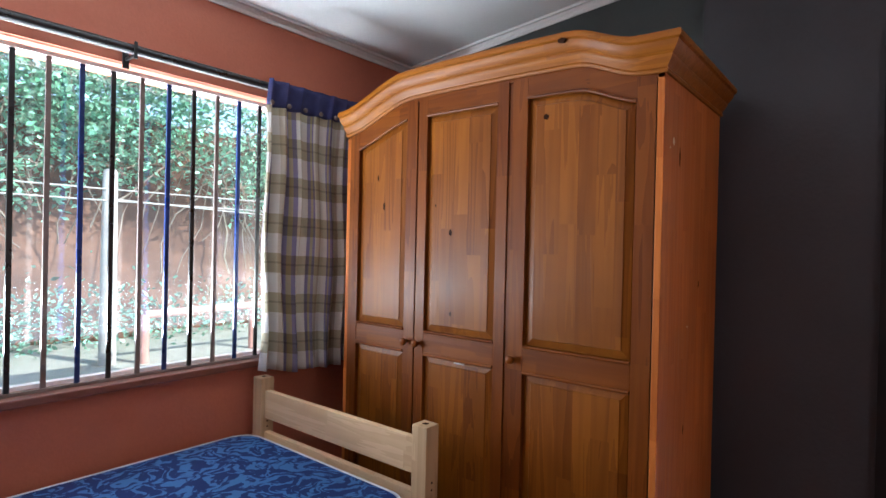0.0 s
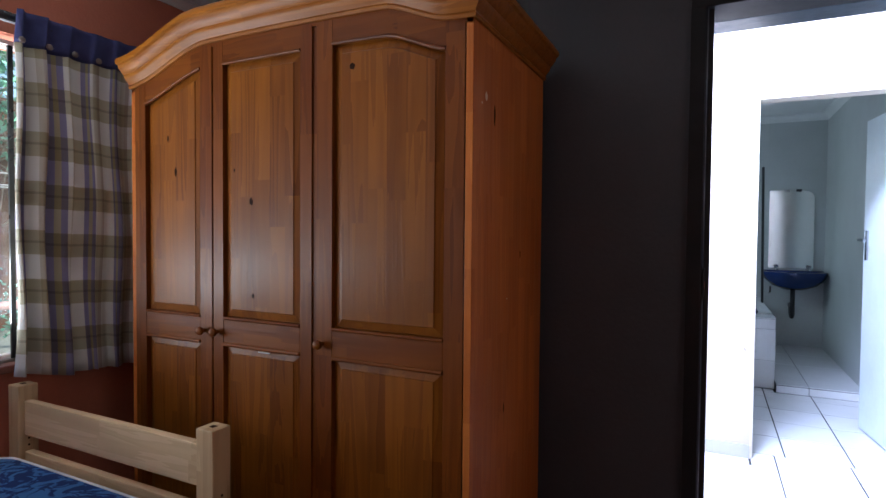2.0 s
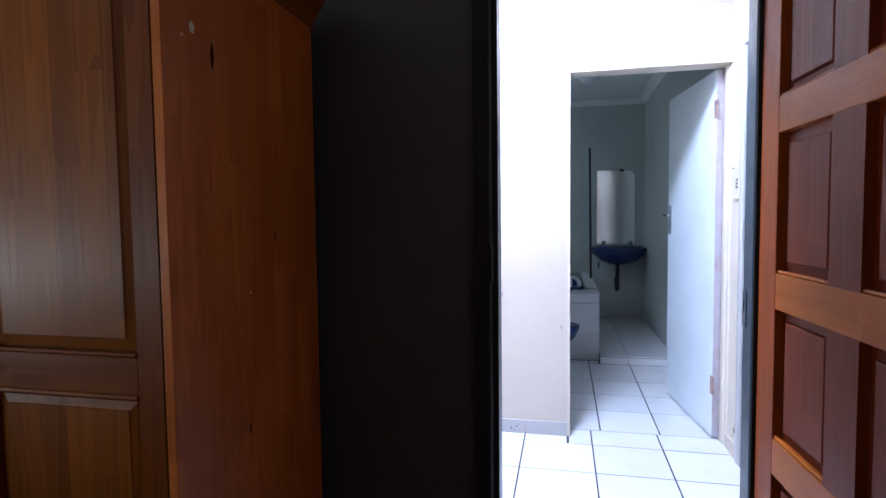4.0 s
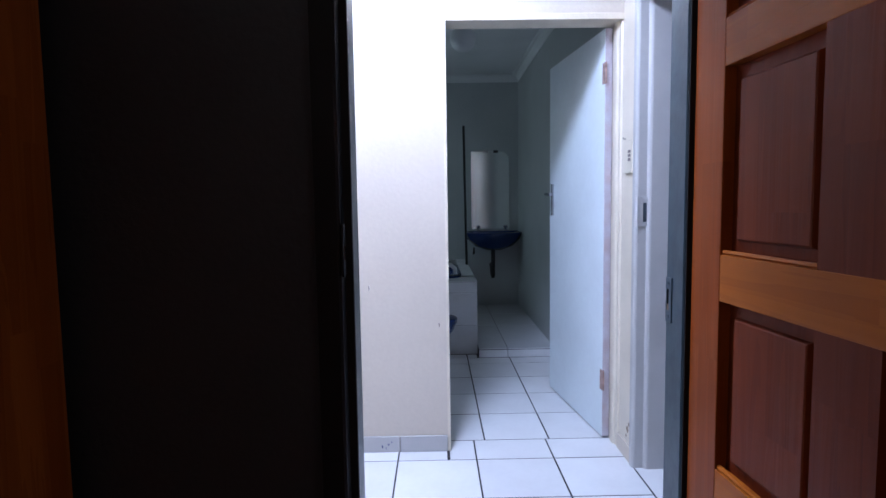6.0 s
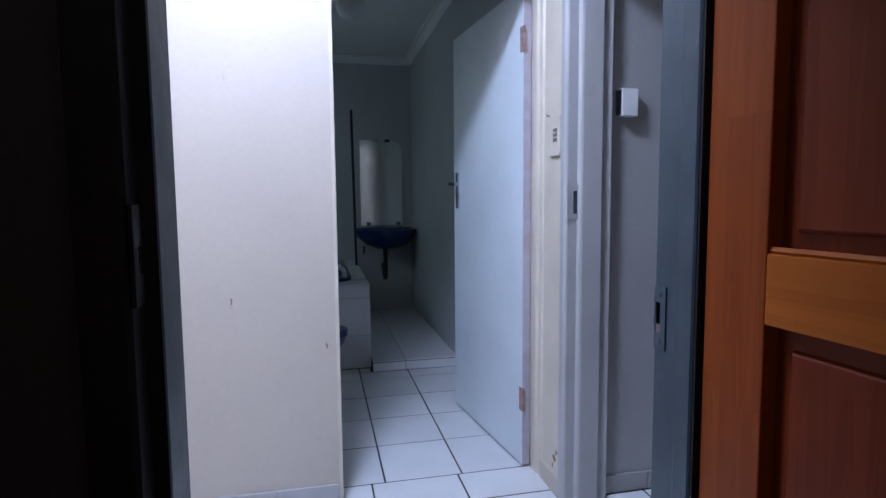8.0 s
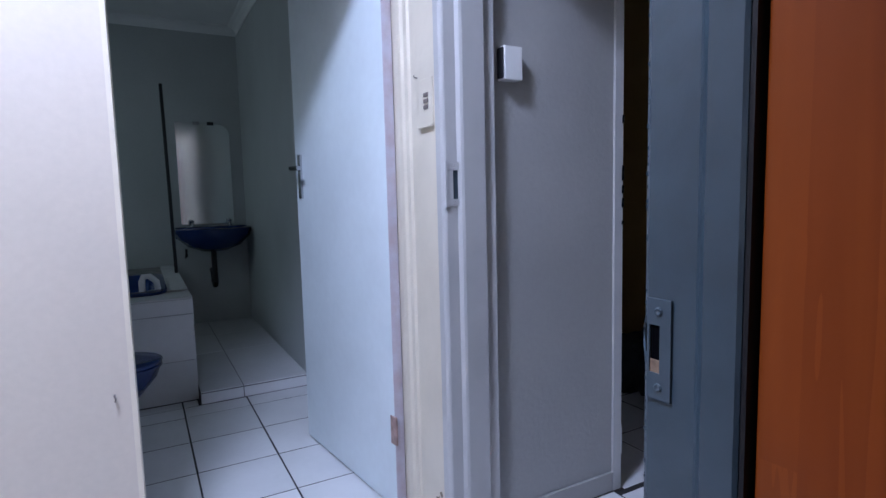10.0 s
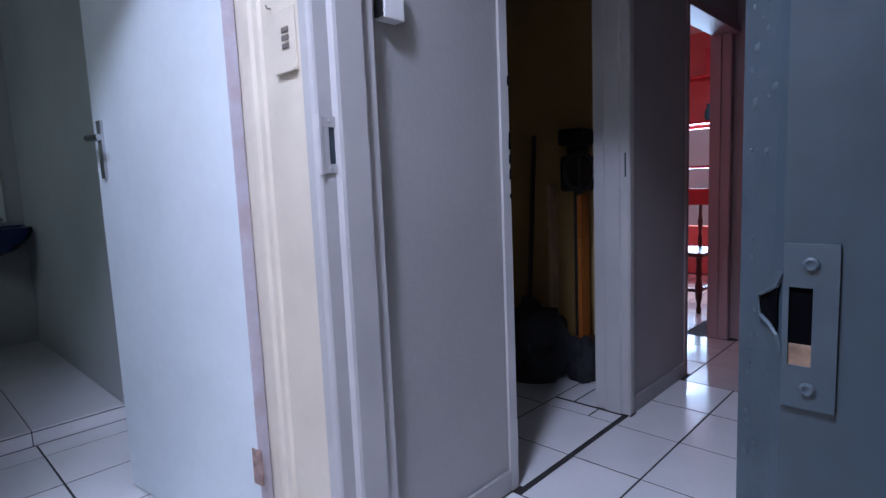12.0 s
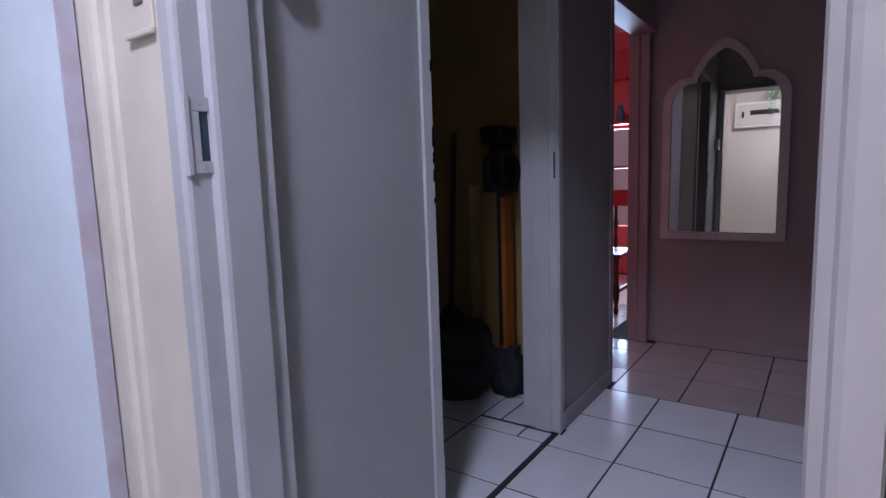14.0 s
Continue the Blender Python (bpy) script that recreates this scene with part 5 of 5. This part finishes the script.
part("cistern_foot", boxes((-0.24, 0.08, 4.70, 4.90, 0.0, 0.40), bev=0.03), M_NAVY, wc)

# store room
store_plank = thing("plank", (3.14, 3.87, 0), "varnished orange pine plank standing on end in the store", "plank")
part("board", boxes((3.105, 3.190, 3.850, 3.872, 0.205, 0.962), bev=0.003), M_PINE_LIT, store_plank)
part("prop_block", boxes((3.11, 3.20, 3.82, 3.90, 0.0, 0.2045), bev=0.006), M_DARKWOOD, store_plank, "dark red block under the plank")
beige = thing("plank", (3.24, 4.15, 0), "pale bare plank leaning in the store", "plank")
part("board", boxes((3.165, 3.245, 4.14, 4.16, 0.0, 1.02), bev=0.003), M_RAW_UP, beige)
bpole = thing("pole", (3.1, 4.2, 0), "dark wooden pole leaning against the store wall", "pole")
bm = bmesh.new()
tube(bm, [(3.03, 4.12, 0.0), (3.17, 4.14, 1.30)], 0.014, 8)
part("shaft", bm, M_DARKWOOD, bpole)
machine = thing("pedal_machine", (3.22, 3.95, 0), "black machine with a hoop wheel in the dark store", "machine")
bm = bmesh.new()
tube(bm, [(3.22, 3.95, 0.0), (3.22, 3.95, 1.20)], 0.022, 8)
part("post", bm, M_DARKPLASTIC, machine)
bm = bmesh.new()
ring = [(3.13 + 0.085 * math.cos(2 * math.pi * i / 24) * 0.8, 3.885 - 0.085 * math.cos(2 * math.pi * i / 24) * 0.6, 1.085 + 0.10 * math.sin(2 * math.pi * i / 24)) for i in range(26)]
tube(bm, ring, 0.011, 8)
part("hoop", bm, M_DARKPLASTIC, machine, smooth=True)
bm = boxes((3.12, 3.27, 3.87, 4.0, 0.98, 1.17), (3.10, 3.27, 3.87, 4.0, 1.22, 1.31), (3.17, 3.27, 3.90, 3.99, 1.16, 1.23), bev=0.02)
part("head", bm, M_DARKPLASTIC, machine)


def heap(name, at, size, seed, label, category, material):
    bm = bmesh.new()
    bmesh.ops.create_icosphere(bm, subdivisions=4, radius=1.0)
    for v in bm.verts:
        d = noise.noise(v.co * 1.8 + Vector((seed, 0, 0))) * 0.35 + noise.noise(v.co * 5 + Vector((seed, 3, 0))) * 0.12
        v.co *= 1 + d
        v.co.x, v.co.y, v.co.z = at[0] + v.co.x * size[0], at[1] + v.co.y * size[1], max(0.0, at[2] + v.co.z * size[2])
    t = thing(name, at, label, category)
    part("cloth", bm, material, t, smooth=True)


store_plank.matrix_basis = pose(3.135, 3.765, 0)
beige.matrix_basis = pose(3.245, 3.985, 0)
bpole.matrix_basis = pose(3.16, 4.17, 0)
machine.matrix_basis = pose(3.245, 3.845, 0)
heap("bag", (2.98, 3.96, 0.14), (0.20, 0.18, 0.24), 1, "dark slumped bag on the store floor", "bag", M_JUNK)
heap("bag", (3.06, 3.72, 0.08), (0.09, 0.09, 0.14), 5, "charcoal cloth bag on the store floor", "bag", M_JUNK)
heap("blanket", (2.82, 4.20, 0.12), (0.28, 0.20, 0.20), 9, "grey rolled blanket on the store floor", "blanket", M_JUNK)

# corridor: arched mirror
arch = thing("arched_mirror", (4.24, 2.962, 1.2), "wall mirror in a mauve frame with an oriental arched top", "mirror")


def arch_outline(w, z0, zs, zt, k=10):
    """Half widths w, straight sides to zs, two stepped lobes and an ogee point at zt."""
    right = [(w, z0), (w, zs)]
    for i in range(1, k + 1):
        t = i / k
        right.append((w - 0.36 * w * smooth01(t) * (0.3 + 0.7 * t), zs + (zt - zs) * 0.42 * math.sin(t * math.pi / 2)))
    bx, bz = right[-1]
    right.append((bx - 0.13 * w, bz - 0.002))
    bx -= 0.06 * w
    for i in range(1, k + 1):
        t = i / k
        right.append((bx * 0.93 * (1 - t) ** 0.75 if t < 1 else 0.0, bz + (zt - bz) * (math.sin(t * math.pi / 2) * 0.86 + 0.14 * t ** 4)))
    return right + [(-a, b) for a, b in reversed(right[:-1])]


YC = 2.962
inner = arch_outline(0.275, 0.705, 1.425, 1.728)
outer = arch_outline(0.322, 0.660, 1.440, 1.782)
bm = bmesh.new()
va = [[bm.verts.new((x, YC + a * (1 if s is outer else 1), b)) for a, b in s] for x, s in ((4.2495, outer), (4.226, outer), (4.222, inner), (4.2495, inner))]
m = len(outer)
for a, b in zip(va, va[1:] + va[:1]):
    for i in range(m):
        j = (i + 1) % m
        bm.faces.new((a[i], a[j], b[j], b[i]))
part("mirror_frame", bm, M_MIRRORFRAME, arch)
part("glass", prism([(YC + a * 1.01, b + 0.001) for a, b in arch_outline(0.277, 0.703, 1.425, 1.731)], "x", 4.236, 4.242), mirror_material("hall_mirror_silver", (0.51, 0.48, 0.43), 0.012), arch)

arch.matrix_basis = pose(4.230, 2.962, 1.2, 0, 2.0, 0.4)

# red room seen through the far door
chair = thing("chair", (4.95, 3.98, 0), "dark wooden chair with turned legs and spindles", "chair")
TURN_LEG = [(0.016, 0.0), (0.020, 0.03), (0.013, 0.06), (0.024, 0.12), (0.028, 0.20), (0.017, 0.27), (0.024, 0.31), (0.018, 0.36), (0.022, 0.43)]
for x, y in ((4.78, 3.86), (4.78, 4.22), (5.14, 3.86), (5.14, 4.22)):
    bm = bmesh.new()
    lathe(bm, TURN_LEG, (x, y, 0), (0, 0, 1), 12)
    part("leg", bm, M_DARKWOOD, chair, smooth=True)
part("seat", boxes((4.74, 5.18, 3.82, 4.26, 0.430, 0.462), bev=0.008), M_DARKWOOD, chair)
part("stretcher", boxes((4.77, 5.15, 3.85, 3.87, 0.16, 0.185), (4.77, 4.79, 3.87, 4.21, 0.16, 0.185)), M_DARKWOOD, chair)
for k in range(4):
    bm = bmesh.new()
    lathe(bm, [(0.012, 0.0), (0.018, 0.06), (0.010, 0.12), (0.020, 0.20), (0.012, 0.26), (0.014, 0.34)], (5.15, 3.86 + k * 0.12, 0.46), (0, 0, 1), 10)
    part("spindle", bm, M_DARKWOOD, chair, smooth=True)
part("top_rail", boxes((5.13, 5.17, 3.82, 4.26, 0.80, 0.93), bev=0.01), M_REDGLOSS, chair)
chair.matrix_basis = pose(4.99, 3.86, 0)
shelf = thing("wall_shelf", (6.5, 4.5, 1.5), "red metal shelf rack hung before the window", "shelf")
for z in (2.0, 1.56, 1.12):
    part("shelf_board", boxes((6.36, 6.58, 3.9, 5.3, z - 0.012, z + 0.012)), M_REDGLOSS, shelf)
for y in (3.92, 5.28):
    part("upright", boxes((6.555, 6.585, y - 0.012, y + 0.012, 0.9, 2.1)), M_REDGLOSS, shelf)
vase = thing("vase", (6.47, 4.22, 1.572), "teal glass vase on the red shelf", "vase")
bm = bmesh.new()
lathe(bm, [(0.03, 0), (0.045, 0.04), (0.04, 0.10), (0.022, 0.14), (0.028, 0.17)], (6.47, 4.22, 1.5725), (0, 0, 1), 14)
part("body", bm, mat("teal_glaze", (0.03, 0.25, 0.27), 0.2), vase, smooth=True)
bowl = thing("bowl", (6.47, 4.10, 1.572), "dark red bowl on the shelf", "bowl")
bm = bmesh.new()
lathe(bm, [(0.03, 0), (0.055, 0.03), (0.065, 0.07), (0.058, 0.07), (0.045, 0.03)], (6.47, 4.10, 1.5725), (0, 0, 1), 14)
part("body", bm, M_REDGLOSS, bowl, smooth=True)
redbox = thing("red_box", (6.47, 4.42, 2.012), "red box on the top shelf", "box")
part("carton", boxes((6.40, 6.55, 4.10, 4.24, 2.0125, 2.27), bev=0.004), M_REDGLOSS, redbox)

# outdoors: yard, earth bank, creeper, shrubs, post, wires, pipe gate
structure("ground", boxes((-400, -2.40, -300, 300, -0.17, -0.02)), M_YARD, "pale dusty yard")
bm = bmesh.new()
NX, NZ = 124, 46
grid = []
for i in range(NX + 1):
    row = []
    for j in range(NZ + 1):
        y, z = -7 + 20 * i / NX, -0.32 + 3.5 * j / NZ
        lean = -8.0 - 0.30 * max(0, z)
        d = noise.noise(Vector((0, y * 0.6, z * 0.6))) * 0.45 + noise.noise(Vector((3, y * 2.1, z * 2.4))) * 0.16 + noise.noise(Vector((7, y * 6, z * 6))) * 0.05
        row.append(bm.verts.new((lean + d, y, z)))
    grid.append(row)
for i in range(NX):
    for j in range(NZ):
        bm.faces.new((grid[i][j], grid[i + 1][j], grid[i + 1][j + 1], grid[i][j + 1]))
back = [[bm.verts.new((-30, grid[i][NZ].co.y, 3.3)) for i in range(NX + 1)]]
for i in range(NX):
    bm.faces.new((grid[i][NZ], grid[i + 1][NZ], back[0][i + 1], back[0][i]))
structure("ground_bank", bm, M_EARTH, "steep cut bank of orange earth", smooth=True)


def foliage(name, n, region, size, material, label, seed, clumps):
    """Many small leaves in clumps with gaps."""
    rng = np.random.default_rng(seed)
    c = np.stack([rng.uniform(region[k][0], region[k][1], clumps) for k in range(3)], 1)
    verts, faces = [], []
    shape = np.array([[0, -1.0, 0], [0.55, -0.2, 0.12], [0, 1.1, 0], [-0.55, -0.2, 0.12]])
    for k in range(n):
        ctr = c[rng.integers(clumps)] + rng.normal(0, 1, 3) * np.array([0.25, 0.32, 0.26])
        e = Euler(tuple(rng.uniform(-1.2, 1.2, 2)) + (rng.uniform(0, 6.28),)).to_matrix()
        s = size * rng.uniform(0.6, 1.4)
        q = (shape * s) @ np.array(e).T + ctr
        b = len(verts)
        verts += [tuple(p) for p in q]
        faces.append((b, b + 1, b + 2, b + 3))
    me = bpy.data.meshes.new(name)
    me.from_pydata(verts, [], faces)
    me.materials.append(material)
    return tagged(new(name, me), label, name.replace("_", " "), kind="stuff")


foliage("creeper_foliage", 34000, ((-8.3, -7.3), (-1.0, 7.0), (2.0, 4.9)), 0.045, M_LEAF, "green creeper hanging over the top of the bank", 3, 95)
foliage("shrub_foliage", 4200, ((-7.9, -7.1), (-1.0, 7.0), (0.0, 0.35)), 0.034, M_LEAF2, "low green shrubs at the foot of the bank", 8, 40)
bm = bmesh.new()
rng = random.Random(11)
for k in range(230):
    y, z = rng.uniform(-1, 7.5), rng.uniform(2.0, 4.2)
    x = -7.45 - 0.4 * rng.random()
    p = [(x, y, z)]
    dy, dz = rng.uniform(-0.3, 0.3), rng.uniform(-0.5, 0.2)
    for s in range(4):
        p.append((x + rng.uniform(-0.1, 0.25), p[-1][1] + dy + rng.uniform(-.12, .12), p[-1][2] + dz + rng.uniform(-.12, .12)))
    tube(bm, p, rng.uniform(0.004, 0.013), 4)
tagged(part("creeper_twigs", bm, M_TRUNK), "tangled dry grey twigs among the creeper", "twigs", kind="stuff")
post = thing("utility_post", (-6.2, 1.98, -0.02), "pale weathered concrete post with wires", "post")
bm = bmesh.new()
lathe(bm, [(0.085, 0.0), (0.078, 1.0), (0.07, 2.02), (0.055, 2.05)], (-6.2, 1.98, -0.021), (0, 0, 1), 12)
part("shaft", bm, M_CONCRETE, post, smooth=True)
bm = bmesh.new()
for dz, ya, yb in ((2.12, -12, 14), (2.00, -12, 14), (1.90, 1.98, 14)):
    tube(bm, [(-6.15, ya + (yb - ya) * i / 16, dz - 0.3 + 0.12 * ((i / 8 - 1) ** 2)) for i in range(17)], 0.008, 5)
part("wire", bm, M_CONCRETE, post, "pale sagging wires")
gate = thing("pipe_gate", (-6.0, 3.3, -0.02), "faded orange pipe frame standing in the yard", "gate")
for pts in ([(-6.0, 2.27, -0.021), (-6.0, 2.27, 0.50)], [(-6.0, 2.27, 0.50), (-6.0, 4.4, 0.53)], [(-6.0, 4.4, -0.021), (-6.0, 4.4, 0.53)], [(-6.0, 3.55, -0.021), (-6.0, 3.55, 0.52)]):
    bm = bmesh.new()
    tube(bm, pts, 0.045, 10)
    part("pipe", bm, M_ORANGEPIPE, gate, smooth=True)

# ---- floor tiles ----


def tile_mesh(w, d, material, name):
    """A glazed tile with eased edges, its top at z = 0."""
    bm = boxes((-w / 2, w / 2, -d / 2, d / 2, -0.010, 0.0))
    es = [e for e in bm.edges if all(v.co.z > -0.001 for v in e.verts)]
    bmesh.ops.bevel(bm, geom=es, offset=0.0016, segments=1, affect="EDGES")
    return finish(bm, name, material)


TILES = {}


def lay(parent, xs, ys, material, gap=0.0065, z=0.0):
    """Tiles between successive joints, as children of a floor."""
    for x0, x1 in zip(xs, xs[1:]):
        for y0, y1 in zip(ys, ys[1:]):
            w, d = round(x1 - x0 - gap, 3), round(y1 - y0 - gap, 3)
            key = (w, d, material.name)
            if key not in TILES:
                TILES[key] = tile_mesh(w, d, material, "tile")
            ob = new("tile", TILES[key])
            ob.parent = parent
            ob.location = ((x0 + x1) / 2, (y0 + y1) / 2, z + random.uniform(-0.0006, 0.0006))
            ob.rotation_euler = (random.uniform(-0.0012, 0.0012), random.uniform(-0.0012, 0.0012), 0)


O = bpy.data.objects
west_x = [-0.798, -0.474, -0.140, 0.200, 0.567, 0.927, 1.262]
lay(O["floor_hall"], west_x, [2.275, 2.43, 2.77, 3.11, 3.450], M_TILE)
lay(O["floor_hall"], [-0.798, -0.474, -0.140, 0.200, 0.434], [3.450, 3.548], M_TILE)
lay(O["floor_hall"], [0.440, 0.567, 0.927, 1.262], [3.450, 3.660], M_TILE)
lay(O["floor_hall"], [1.262, 1.612, 1.960], [2.442, 2.742, 3.071, 3.366], M_TILE)
lay(O["floor_hall"], [1.960, 2.302, 2.652, 2.997, 3.341], [2.423, 2.742, 3.071, 3.335], M_TILE)
lay(O["floor_hall"], [3.341, 3.670, 4.000, 4.252], [2.423, 2.670, 2.990, 3.308], M_TILEDIM)
lay(O["floor_hall"], [3.450, 3.670, 4.000, 4.200], [3.308, 3.598], M_TILEDIM)
lay(O["floor_bathroom"], [-0.745, -0.352, -0.026, 0.300, 0.622, 0.948, 1.298], [3.660, 4.007, 4.338, 4.670, 5.000, 5.150], M_TILE)
lay(O["floor_bathroom"], [-0.745, -0.352, -0.026, 0.300, 0.622, 0.702], [5.150, 5.252], M_TILE)
lay(O["floor_store"], [1.525, 1.70, 2.00, 2.302, 2.660, 3.03, 3.278], [3.700, 4.04, 4.38, 4.72, 5.10], M_TILE)
lay(O["floor_store"], [1.525, 1.70, 1.998], [3.602, 3.700], M_TILE)
lay(O["floor_store"], [2.768, 3.03, 3.278], [3.602, 3.700], M_TILE)
lay(O["floor_hall"], [2.002, 2.302, 2.660], [3.353, 3.700], M_TILE)
lay(O["floor_hall"], [2.660, 2.756], [3.353, 3.470, 3.700], M_TILE)
lay(O["floor_hall"], [2.768, 3.03, 3.278], [3.490, 3.600], M_TILE)
lay(O["floor_red_room"], [3.455, 3.78, 4.12, 4.46, 4.80, 5.14, 5.48, 5.82, 6.16, 6.50], [3.624, 3.95, 4.29, 4.63, 4.97, 5.31], M_TILEDIM)
